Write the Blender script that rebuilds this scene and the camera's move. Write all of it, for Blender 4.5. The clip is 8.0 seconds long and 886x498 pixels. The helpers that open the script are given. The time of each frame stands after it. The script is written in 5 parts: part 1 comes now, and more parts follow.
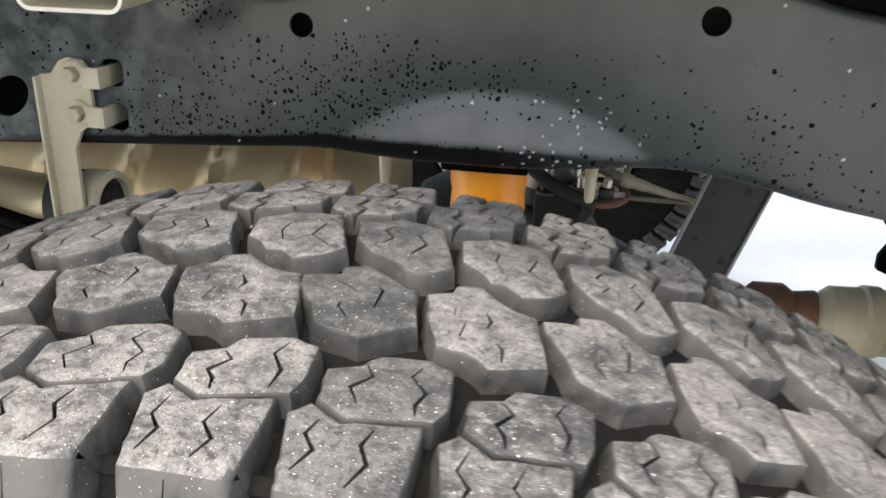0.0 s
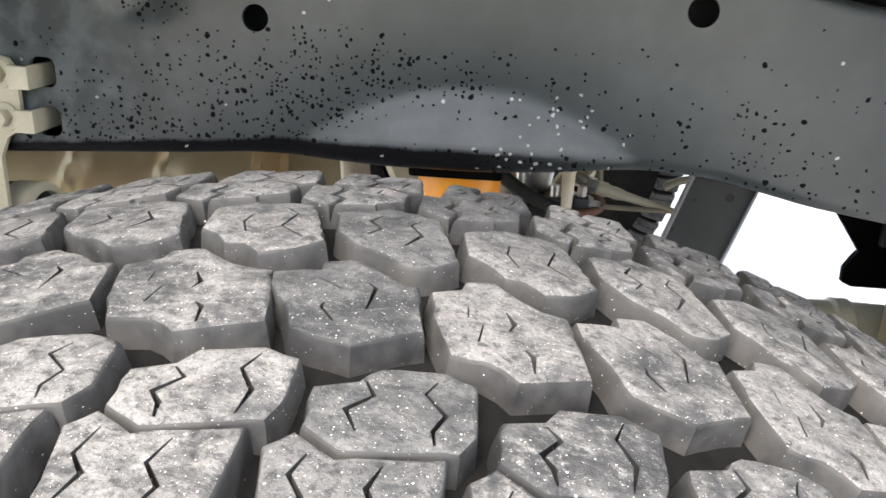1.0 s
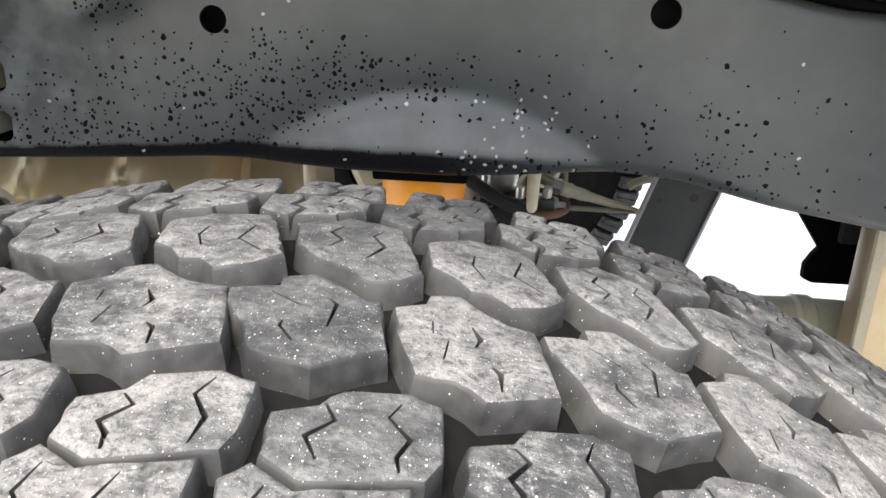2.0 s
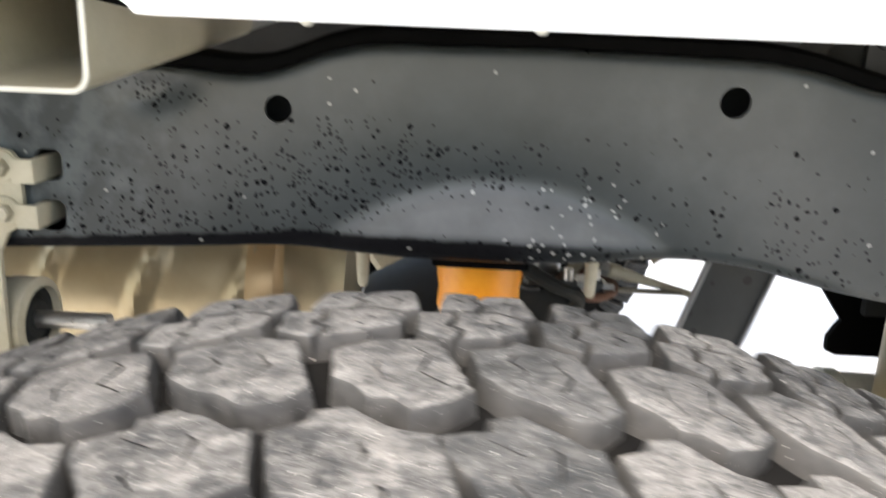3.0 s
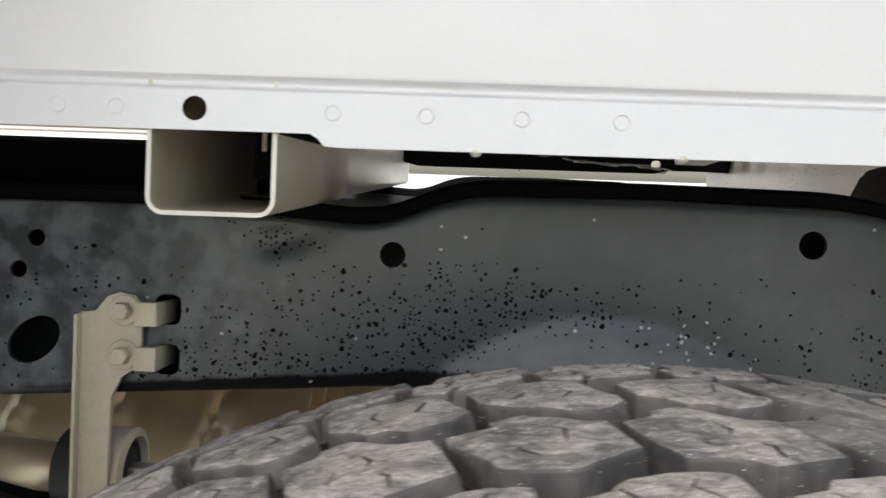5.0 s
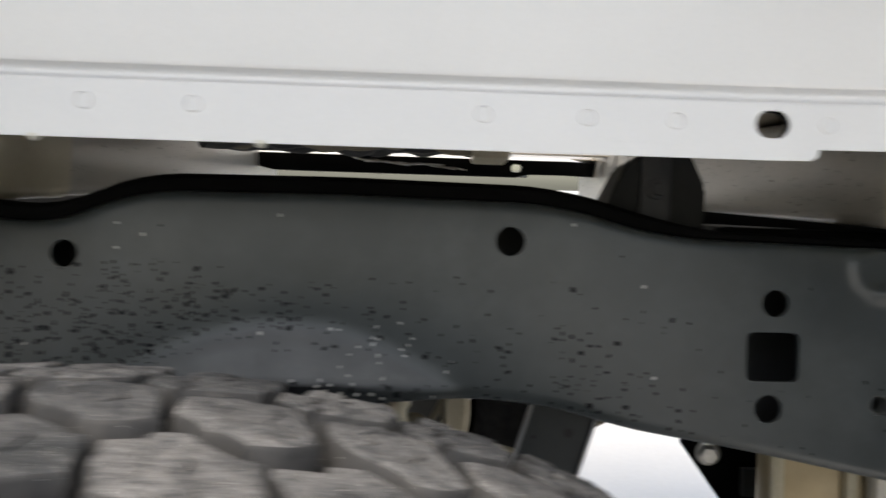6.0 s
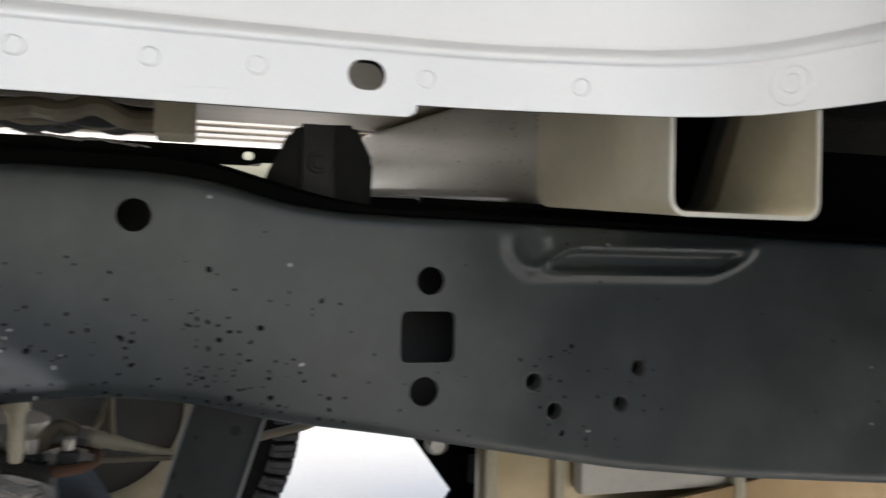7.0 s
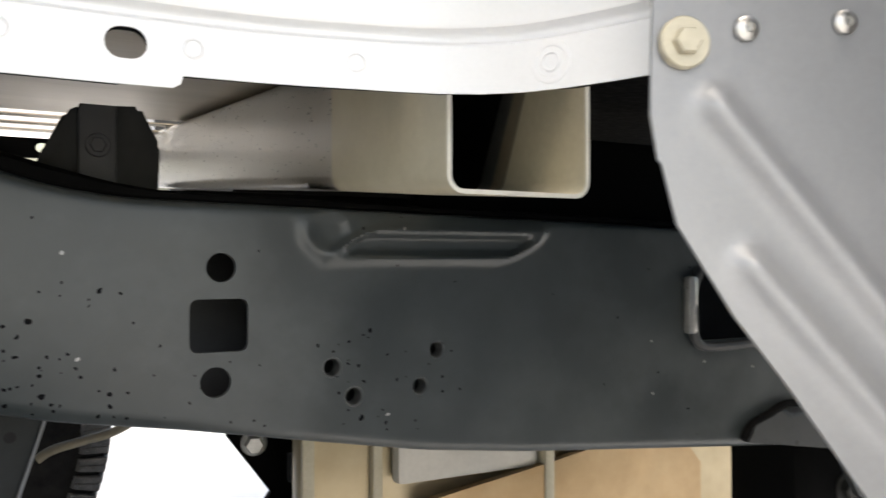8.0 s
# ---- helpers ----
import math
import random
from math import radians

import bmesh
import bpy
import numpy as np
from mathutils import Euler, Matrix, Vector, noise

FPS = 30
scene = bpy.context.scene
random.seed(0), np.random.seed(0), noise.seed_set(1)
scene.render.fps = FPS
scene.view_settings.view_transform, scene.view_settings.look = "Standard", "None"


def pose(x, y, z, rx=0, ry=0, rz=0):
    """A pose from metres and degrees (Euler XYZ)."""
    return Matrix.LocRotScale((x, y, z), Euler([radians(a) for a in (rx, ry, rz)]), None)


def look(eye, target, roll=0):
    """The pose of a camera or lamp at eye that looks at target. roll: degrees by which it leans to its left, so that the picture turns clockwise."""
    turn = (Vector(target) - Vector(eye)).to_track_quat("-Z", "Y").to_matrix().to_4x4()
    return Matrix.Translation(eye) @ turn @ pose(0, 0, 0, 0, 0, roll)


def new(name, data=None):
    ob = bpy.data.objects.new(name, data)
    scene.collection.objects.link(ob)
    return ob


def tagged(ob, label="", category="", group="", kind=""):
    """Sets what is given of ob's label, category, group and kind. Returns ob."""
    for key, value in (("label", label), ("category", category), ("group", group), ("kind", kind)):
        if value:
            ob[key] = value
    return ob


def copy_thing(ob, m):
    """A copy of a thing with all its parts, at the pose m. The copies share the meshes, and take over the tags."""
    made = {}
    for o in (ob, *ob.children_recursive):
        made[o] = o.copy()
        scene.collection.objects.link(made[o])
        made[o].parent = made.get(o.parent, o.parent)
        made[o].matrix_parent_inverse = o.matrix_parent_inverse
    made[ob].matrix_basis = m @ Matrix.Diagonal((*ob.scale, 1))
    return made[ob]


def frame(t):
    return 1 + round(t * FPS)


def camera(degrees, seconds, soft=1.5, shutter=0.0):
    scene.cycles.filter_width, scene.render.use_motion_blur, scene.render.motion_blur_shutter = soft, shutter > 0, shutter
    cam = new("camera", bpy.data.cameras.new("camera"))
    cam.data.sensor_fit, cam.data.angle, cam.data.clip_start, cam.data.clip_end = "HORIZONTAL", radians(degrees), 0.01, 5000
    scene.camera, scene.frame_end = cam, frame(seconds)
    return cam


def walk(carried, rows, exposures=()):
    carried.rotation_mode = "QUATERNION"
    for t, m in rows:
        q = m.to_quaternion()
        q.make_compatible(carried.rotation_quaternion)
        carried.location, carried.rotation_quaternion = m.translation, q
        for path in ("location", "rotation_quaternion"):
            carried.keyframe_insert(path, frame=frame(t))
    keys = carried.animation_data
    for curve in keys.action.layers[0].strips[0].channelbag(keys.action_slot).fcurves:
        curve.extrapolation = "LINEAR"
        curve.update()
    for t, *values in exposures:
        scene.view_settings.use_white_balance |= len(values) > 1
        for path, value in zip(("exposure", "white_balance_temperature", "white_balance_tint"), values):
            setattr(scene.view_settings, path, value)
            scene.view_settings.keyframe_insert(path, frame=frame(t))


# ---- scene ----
cam = camera(57.5, 8.0, shutter=0.5)
PATH = [
    (0, (0.084, 0.0584, 0.9316), (-0.1568, 1.5216, 0.3316), 1.8),
    (0.5, (0.064, 0.0904, 0.9068), (-0.1408, 1.5696, 0.3324), 1.9),
    (1, (0.064, 0.0968, 0.9044), (-0.0832, 1.592, 0.3548), 2.2),
    (2.5, (0.064, 0.1112, 0.9068), (-0.0048, 1.6128, 0.3588), 2.3),
    (3, (0.0096, 0.1168, 0.9164), (-0.048, 1.6568, 0.4868), 2.3),
    (3.5, (-0.044, 0.1088, 0.9052), (-0.0688, 1.684, 0.6252), 2.4),
    (4, (-0.0848, 0.0872, 0.8836), (-0.0768, 1.6784, 0.7124), 2.4),
    (4.2, (-0.1, 0.076, 0.8716), (-0.0832, 1.6712, 0.75), 2.3),
    (5.3, (-0.04, 0.0808, 0.8712), (-0.0664, 1.6808, 0.8634), 1.9),
    (5.5, (0.0, 0.0888, 0.8728), (-0.0184, 1.6888, 0.8664), 1.8),
    (6, (0.108, 0.1072, 0.8678), (0.156, 1.7064, 0.8752), 1.7),
    (6.5, (0.1688, 0.1264, 0.8636), (0.4184, 1.7072, 0.8748), 1.5),
    (7, (0.2064, 0.1416, 0.8548), (0.6584, 1.6768, 0.8748), 1.1),
    (7.5, (0.2224, 0.1512, 0.8476), (0.856, 1.6208, 0.8788), 0.4),
    (8, (0.2304, 0.1352, 0.8444), (0.9848, 1.5464, 0.8692), -0.1),
]
# the truck stands on level ground; its own axes, in which it is drawn up below, lean a little
LEVEL = Matrix.Translation((0, 0.3146, 0)) @ pose(0, 0, 0, -4.8) @ Matrix.Translation((0, -0.3146, 0))
EXPOSURES = [(0.0, 1.92, 7600, 8), (0.5, 2.12, 7400, 8), (1.0, 2.32, 7400, 8), (2.5, 2.28, 7500, 8), (3.0, 2.3, 7700, 8), (3.5, 1.76, 7550, 8), (4.0, 1.74, 7550, 8), (5.5, 1.2, 7550, 8), (6.0, 1.06, 7550, 8), (6.5, 1.0, 7550, 8), (7.0, 1.2, 7550, 8), (7.5, 1.45, 7800, 8), (8.0, 1.7, 7700, 8)]
walk(cam, [(t, LEVEL @ look(eye, target, roll)) for t, eye, target, roll in PATH], EXPOSURES)

from mathutils.geometry import delaunay_2d_cdt

# ---- world, sun, exposure ----
world = bpy.data.worlds.new("World")
scene.world = world
world.use_nodes = True
wn = world.node_tree.nodes
sky = wn.new("ShaderNodeTexSky")
sky.sky_type, sky.sun_disc = "NISHITA", False
sky.sun_elevation, sky.sun_rotation = radians(61), radians(194)
sky.air_density, sky.dust_density = 1.0, 3.0
wn["Background"].inputs["Strength"].default_value = 0.15
world.node_tree.links.new(sky.outputs[0], wn["Background"].inputs["Color"])
sun = new("sun", bpy.data.lights.new("sun", "SUN"))
sun.data.energy, sun.data.angle, sun.data.color = 0.95, radians(45), (1.0, 0.985, 0.96)
sun.matrix_world = look((-0.4, -1.65, 3.1), (0, 0, 0))


# ---- materials ----
def tree(name):
    m = bpy.data.materials.new(name)
    m.use_nodes = True
    nt = m.node_tree
    return m, nt, nt.nodes["Principled BSDF"]


def node(nt, kind, links=None, **values):
    n = nt.nodes.new(kind)
    for k, v in values.items():
        if k == "op":
            n.operation = v
        elif k == "dims":
            n.noise_dimensions = v
        elif k == "feature":
            n.feature = v
        elif k == "blend":
            n.blend_type = v
        else:
            n.inputs[k.replace("_", " ")].default_value = v
    for i, sock in (links or {}).items():
        nt.links.new(sock, n.inputs[i])
    return n


def place(nt, kind="Object"):
    return nt.nodes.new("ShaderNodeTexCoord").outputs[kind]


def noise_tex(nt, co, scale, detail=4.0, rough=0.55):
    return node(nt, "ShaderNodeTexNoise", {"Vector": co}, Scale=scale, Detail=detail, Roughness=rough).outputs["Fac"]


def spread(nt, fac, lo, hi, a=0.0, b=1.0):
    n = node(nt, "ShaderNodeMapRange", {"Value": fac})
    n.inputs["From Min"].default_value, n.inputs["From Max"].default_value = lo, hi
    n.inputs["To Min"].default_value, n.inputs["To Max"].default_value = a, b
    n.clamp = True
    return n.outputs["Result"]


def calc(nt, op, a, b):
    n = nt.nodes.new("ShaderNodeMath")
    n.operation = op
    for i, v in enumerate((a, b)):
        if isinstance(v, (int, float)):
            n.inputs[i].default_value = v
        else:
            nt.links.new(v, n.inputs[i])
    return n.outputs[0]


def mixed(nt, fac, a, b):
    n = nt.nodes.new("ShaderNodeMix")
    n.data_type = "RGBA"
    for sock, v in ((n.inputs[0], fac), (n.inputs[6], a), (n.inputs[7], b)):
        if isinstance(v, (tuple, list)):
            sock.default_value = (*v, 1.0) if len(v) == 3 else v
        elif isinstance(v, float):
            sock.default_value = v
        else:
            nt.links.new(v, sock)
    return n.outputs[2]


def bumped(nt, bsdf, height, strength, distance):
    b = node(nt, "ShaderNodeBump", {"Height": height}, Strength=strength, Distance=distance)
    nt.links.new(b.outputs[0], bsdf.inputs["Normal"])


def surface(name, dark, light, rough=(0.4, 0.6), metal=0.0, large=8.0, fine=160.0, bump=0.2, depth=0.0005, spots=None, stretch=None, spec=0.5):
    """A painted, cast or moulded surface: blotches, grain, uneven gloss and fine relief."""
    m, nt, bsdf = tree(name)
    co = place(nt)
    if stretch:
        mp = node(nt, "ShaderNodeMapping", {"Vector": co})
        mp.inputs["Scale"].default_value = stretch
        co = mp.outputs[0]
    big, small = noise_tex(nt, co, large, 5.0, 0.6), noise_tex(nt, co, fine, 6.0, 0.65)
    both = calc(nt, "ADD", calc(nt, "MULTIPLY", big, 0.65), calc(nt, "MULTIPLY", small, 0.35))
    col = mixed(nt, spread(nt, both, 0.34, 0.66), dark, light)
    if spots:
        colour, scale, share = spots
        v = node(nt, "ShaderNodeTexVoronoi", {"Vector": co}, Scale=scale)
        pick = node(nt, "ShaderNodeSeparateColor", {0: v.outputs["Color"]}).outputs[0]
        dot = calc(nt, "MULTIPLY", calc(nt, "LESS_THAN", v.outputs["Distance"], 0.28), calc(nt, "LESS_THAN", pick, share))
        col = mixed(nt, dot, col, colour)
    nt.links.new(col, bsdf.inputs["Base Color"])
    nt.links.new(spread(nt, small, 0.3, 0.7, rough[0], rough[1]), bsdf.inputs["Roughness"])
    bsdf.inputs["Metallic"].default_value = metal
    bsdf.inputs["Specular IOR Level"].default_value = spec
    bumped(nt, bsdf, small, bump, depth)
    return m


def rail_paint(name, fleck_share):
    """Dark grey chassis paint, chalky in patches, with blobs of black undercoat and a few pale chips."""
    m, nt, bsdf = tree(name)
    co = place(nt)
    xyz = node(nt, "ShaderNodeSeparateXYZ", {0: co})
    big, mid, fine = noise_tex(nt, co, 7.0, 5.0, 0.6), noise_tex(nt, co, 42.0, 6.0, 0.58), noise_tex(nt, co, 420.0, 4.0, 0.6)
    soft = noise_tex(nt, co, 13.0, 2.0, 0.45)
    base = mixed(nt, spread(nt, soft, 0.25, 0.75), (0.021, 0.0270, 0.0285), (0.032, 0.0390, 0.0405))
    film = calc(nt, "MULTIPLY", spread(nt, noise_tex(nt, co, 19.0, 6.0, 0.62), 0.42, 0.72), spread(nt, big, 0.35, 0.65, 0.12, 0.5))
    base = mixed(nt, film, base, (0.078, 0.088, 0.090))
    # chalky bloom towards the rear end of the rail
    bloom = calc(nt, "MULTIPLY", spread(nt, xyz.outputs[0], -0.15, -0.30), spread(nt, mid, 0.44, 0.62))
    base = mixed(nt, calc(nt, "MULTIPLY", bloom, 0.75), base, (0.125, 0.145, 0.152))
    # undercoat blobs, thick over the wheel and thinning out around it
    wob = node(nt, "ShaderNodeMix", {6: co, 7: node(nt, "ShaderNodeTexNoise", {"Vector": co}, Scale=160.0).outputs["Color"]})
    wob.data_type = "RGBA"
    nt.links.new(co, wob.inputs[6])
    nt.links.new(node(nt, "ShaderNodeTexNoise", {"Vector": co}, Scale=170.0).outputs["Color"], wob.inputs[7])
    wob.inputs[0].default_value = 0.0035
    flat_xyz = node(nt, "ShaderNodeSeparateXYZ", {0: wob.outputs[2]})
    flat = node(nt, "ShaderNodeCombineXYZ", {0: calc(nt, "ADD", flat_xyz.outputs[0], 0.2137), 1: flat_xyz.outputs[2]}).outputs[0]
    dx, dz = calc(nt, "SUBTRACT", xyz.outputs[0], -0.085), calc(nt, "SUBTRACT", xyz.outputs[2], 0.799)
    far = calc(nt, "ADD", calc(nt, "POWER", calc(nt, "MULTIPLY", dx, 5.4), 2.0), calc(nt, "POWER", calc(nt, "MULTIPLY", dz, 17.0), 2.0))
    dens = calc(nt, "MULTIPLY", spread(nt, far, 0.0, 1.25, fleck_share, 0.0), spread(nt, big, 0.38, 0.62, 0.35, 1.35))
    for cx, cz, kx, kz, share in ((0.16, 0.792, 6.5, 17.0, 0.08), (0.20, 0.770, 8.0, 40.0, 0.16), (-0.19, 0.779, 8.0, 45.0, 0.40), (-0.19, 0.868, 30.0, 70.0, 0.4), (0.42, 0.765, 9.0, 26.0, 0.03), (-0.33, 0.80, 9.0, 14.0, 0.06)):
        q = calc(nt, "ADD", calc(nt, "POWER", calc(nt, "MULTIPLY", calc(nt, "SUBTRACT", xyz.outputs[0], cx), kx), 2.0), calc(nt, "POWER", calc(nt, "MULTIPLY", calc(nt, "SUBTRACT", xyz.outputs[2], cz), kz), 2.0))
        dens = calc(nt, "MAXIMUM", dens, spread(nt, q, 0.0, 1.2, share, 0.0))
    # few of them on the clearance bulge, which is cleaner, but many along its lower edge
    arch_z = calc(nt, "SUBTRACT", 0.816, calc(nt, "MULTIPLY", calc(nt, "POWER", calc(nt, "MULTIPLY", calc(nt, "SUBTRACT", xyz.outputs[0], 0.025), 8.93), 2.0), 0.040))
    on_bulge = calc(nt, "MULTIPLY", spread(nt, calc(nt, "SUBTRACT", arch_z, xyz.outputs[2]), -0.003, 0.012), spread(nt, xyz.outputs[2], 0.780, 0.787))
    dens = calc(nt, "MULTIPLY", dens, spread(nt, on_bulge, 0.0, 1.0, 1.0, 0.04))
    low_edge = calc(nt, "MULTIPLY", calc(nt, "LESS_THAN", xyz.outputs[2], 0.7835), calc(nt, "LESS_THAN", xyz.outputs[2], arch_z))
    dens = calc(nt, "MAXIMUM", dens, calc(nt, "MULTIPLY", low_edge, 0.22))
    # the brighter light on the bulge is put into its colour, unevenly
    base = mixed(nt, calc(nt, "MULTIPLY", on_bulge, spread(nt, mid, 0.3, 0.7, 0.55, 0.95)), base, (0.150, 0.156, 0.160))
    # black along the lower edge: grime, plus the underside's shade put into the colour
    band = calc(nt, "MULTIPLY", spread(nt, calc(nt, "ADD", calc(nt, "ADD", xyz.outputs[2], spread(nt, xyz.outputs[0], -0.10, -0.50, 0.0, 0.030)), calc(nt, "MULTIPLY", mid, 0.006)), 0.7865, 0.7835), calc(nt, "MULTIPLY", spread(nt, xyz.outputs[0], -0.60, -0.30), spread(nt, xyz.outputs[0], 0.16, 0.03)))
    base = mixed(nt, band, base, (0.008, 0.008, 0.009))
    dens = calc(nt, "ADD", dens, 0.002)
    dots = None
    for scale, size in ((170.0, 0.31), (290.0, 0.33)):
        v = node(nt, "ShaderNodeTexVoronoi", {"Vector": flat}, Scale=scale)
        v.voronoi_dimensions = "2D"
        pick = node(nt, "ShaderNodeSeparateColor", {0: v.outputs["Color"]})
        reach = calc(nt, "MULTIPLY", spread(nt, pick.outputs[1], 0.0, 1.0, 0.45, 1.0), size)
        d = calc(nt, "MULTIPLY", calc(nt, "LESS_THAN", v.outputs["Distance"], reach), calc(nt, "LESS_THAN", pick.outputs[0], dens))
        dots = d if dots is None else calc(nt, "MAXIMUM", dots, d)
    base = mixed(nt, dots, base, (0.006, 0.006, 0.007))
    # pale chips
    v = node(nt, "ShaderNodeTexVoronoi", {"Vector": flat}, Scale=230.0)
    v.voronoi_dimensions = "2D"
    pick = node(nt, "ShaderNodeSeparateColor", {0: v.outputs["Color"]}).outputs[2]
    near = calc(nt, "ADD", calc(nt, "POWER", calc(nt, "MULTIPLY", calc(nt, "SUBTRACT", xyz.outputs[0], 0.078), 17.0), 2.0), calc(nt, "POWER", calc(nt, "MULTIPLY", calc(nt, "SUBTRACT", xyz.outputs[2], 0.790), 32.0), 2.0))
    patch = calc(nt, "ADD", calc(nt, "POWER", calc(nt, "MULTIPLY", calc(nt, "SUBTRACT", xyz.outputs[0], -0.10), 14.0), 2.0), calc(nt, "POWER", calc(nt, "MULTIPLY", calc(nt, "SUBTRACT", xyz.outputs[2], 0.868), 40.0), 2.0))
    chip = calc(nt, "MULTIPLY", calc(nt, "LESS_THAN", v.outputs["Distance"], 0.25), calc(nt, "LESS_THAN", pick, calc(nt, "ADD", spread(nt, near, 0.0, 1.2, 0.20, 0.0), calc(nt, "ADD", spread(nt, patch, 0.0, 1.2, 0.03, 0.0), 0.0015))))
    base = mixed(nt, calc(nt, "MULTIPLY", chip, 0.75), base, (0.42, 0.42, 0.40))
    nt.links.new(base, bsdf.inputs["Base Color"])
    rough = calc(nt, "ADD", spread(nt, soft, 0.25, 0.75, 0.30, 0.40), calc(nt, "MULTIPLY", calc(nt, "MAXIMUM", dots, on_bulge), 0.22))
    nt.links.new(rough, bsdf.inputs["Roughness"])
    nt.links.new(spread(nt, calc(nt, "MAXIMUM", dots, band), 0.0, 1.0, 0.55, 0.03), bsdf.inputs["Specular IOR Level"])
    nt.links.new(spread(nt, calc(nt, "MAXIMUM", dots, calc(nt, "MAXIMUM", band, on_bulge)), 0.0, 1.0, 0.1, 0.0), bsdf.inputs["Coat Weight"])
    bsdf.inputs["Coat Roughness"].default_value = 0.3
    height = calc(nt, "ADD", calc(nt, "MULTIPLY", dots, 0.5), calc(nt, "MULTIPLY", fine, 0.05))
    bumped(nt, bsdf, height, 0.3, 0.0006)
    return m


def rubber(name, worn, dusty=True):
    """Weathered tyre rubber: dusty, scuffed patches on blue-grey rubber where it runs on the road, smooth and darker
    elsewhere, with gritty specks and painted glints.
    """
    m, nt, bsdf = tree(name)
    co = place(nt)
    rnd = nt.nodes.new("ShaderNodeObjectInfo").outputs["Random"]
    shift = node(nt, "ShaderNodeVectorMath", {0: co})
    off = node(nt, "ShaderNodeCombineXYZ", {0: calc(nt, "MULTIPLY", rnd, 7.0), 1: calc(nt, "MULTIPLY", rnd, 3.0)})
    nt.links.new(off.outputs[0], shift.inputs[1])
    p = shift.outputs[0]
    wisp = node(nt, "ShaderNodeMapping", {"Vector": p})
    wisp.inputs["Scale"].default_value = (1.0, 1.2, 1.0)
    clouds = node(nt, "ShaderNodeTexNoise", {"Vector": wisp.outputs[0]}, Scale=62.0, Detail=6.0, Roughness=0.62, Distortion=0.5).outputs["Fac"]
    big, mid, fine = noise_tex(nt, p, 30.0, 3.0, 0.5), noise_tex(nt, p, 190.0, 5.0, 0.62), noise_tex(nt, p, 1000.0, 3.0, 0.6)
    fac = calc(nt, "ADD", calc(nt, "ADD", calc(nt, "MULTIPLY", big, 0.30), calc(nt, "MULTIPLY", clouds, 0.46)), calc(nt, "MULTIPLY", mid, 0.24))
    fac = calc(nt, "ADD", fac, calc(nt, "MULTIPLY", calc(nt, "SUBTRACT", rnd, 0.5), 0.11))
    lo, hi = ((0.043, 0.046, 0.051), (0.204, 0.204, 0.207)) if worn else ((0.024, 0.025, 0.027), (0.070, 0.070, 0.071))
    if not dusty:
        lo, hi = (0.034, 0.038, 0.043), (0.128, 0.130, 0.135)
    col = mixed(nt, spread(nt, fac, 0.41, 0.57), lo, hi)
    if worn:
        # chalky scuffs and the dark rubber torn open between them
        scuff = node(nt, "ShaderNodeTexNoise", {"Vector": wisp.outputs[0]}, Scale=290.0, Detail=6.0, Roughness=0.72, Distortion=0.3).outputs["Fac"]
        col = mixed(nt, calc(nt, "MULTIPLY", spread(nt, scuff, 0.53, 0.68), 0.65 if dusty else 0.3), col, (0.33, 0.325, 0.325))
        col = mixed(nt, calc(nt, "MULTIPLY", spread(nt, scuff, 0.47, 0.37), 0.85), col, (0.034, 0.036, 0.039))
        grain = noise_tex(nt, p, 850.0, 4.0, 0.75)
        col = mixed(nt, calc(nt, "MULTIPLY", spread(nt, grain, 0.49, 0.38), 0.62), col, (0.040, 0.041, 0.044))
    # pale dots: gritty specks, with glints put into the colour
    for scale, share, tone in ((560.0, 0.07, 0.9), (980.0, 0.30, 0.9), (1750.0, 0.40, 0.8)):
        v = node(nt, "ShaderNodeTexVoronoi", {"Vector": p}, Scale=scale)
        pick = node(nt, "ShaderNodeSeparateColor", {0: v.outputs["Color"]})
        reach = spread(nt, pick.outputs[1], 0.0, 1.0, 0.06, 0.20)
        grit_glint = calc(nt, "MULTIPLY", calc(nt, "LESS_THAN", v.outputs["Distance"], reach), calc(nt, "LESS_THAN", pick.outputs[0], share if worn else share * 0.2))
        col = mixed(nt, calc(nt, "MULTIPLY", grit_glint, tone), col, (0.75, 0.74, 0.72))
    nt.links.new(col, bsdf.inputs["Base Color"])
    nt.links.new(spread(nt, mid, 0.3, 0.7, 0.48, 0.80), bsdf.inputs["Roughness"])
    bsdf.inputs["Specular IOR Level"].default_value = 0.4
    h = calc(nt, "ADD", calc(nt, "MULTIPLY", clouds, 1.3), calc(nt, "ADD", calc(nt, "MULTIPLY", mid, 0.6), calc(nt, "MULTIPLY", fine, 0.16)))
    bumped(nt, bsdf, h, 0.9 if worn else 0.22, 0.0022 if worn else 0.001)
    return m


RAIL = rail_paint("rail_paint", 0.42)
STRUT_PAINT = surface("strut_paint", (0.013, 0.016, 0.0165), (0.030, 0.034, 0.035), (0.4, 0.6), large=14, fine=180, spots=((0.003, 0.003, 0.003), 75.0, 0.5))
BLACK = surface("matt_black", (0.002, 0.002, 0.002), (0.005, 0.005, 0.005), (0.6, 0.85), large=12, fine=120, spec=0.05)
ALLOY = surface("tan_rim_paint", (0.36, 0.32, 0.24), (0.50, 0.46, 0.36), (0.35, 0.5), metal=0.3, large=9, fine=140)
DARK = surface("dark_grey_paint", (0.020, 0.021, 0.022), (0.045, 0.047, 0.048), (0.45, 0.65), large=9, fine=140)
SILVER = surface("silver_body_paint", (0.74, 0.745, 0.75), (0.80, 0.805, 0.81), (0.28, 0.38), metal=0.08, large=5, fine=500, bump=0.05, depth=0.0002)
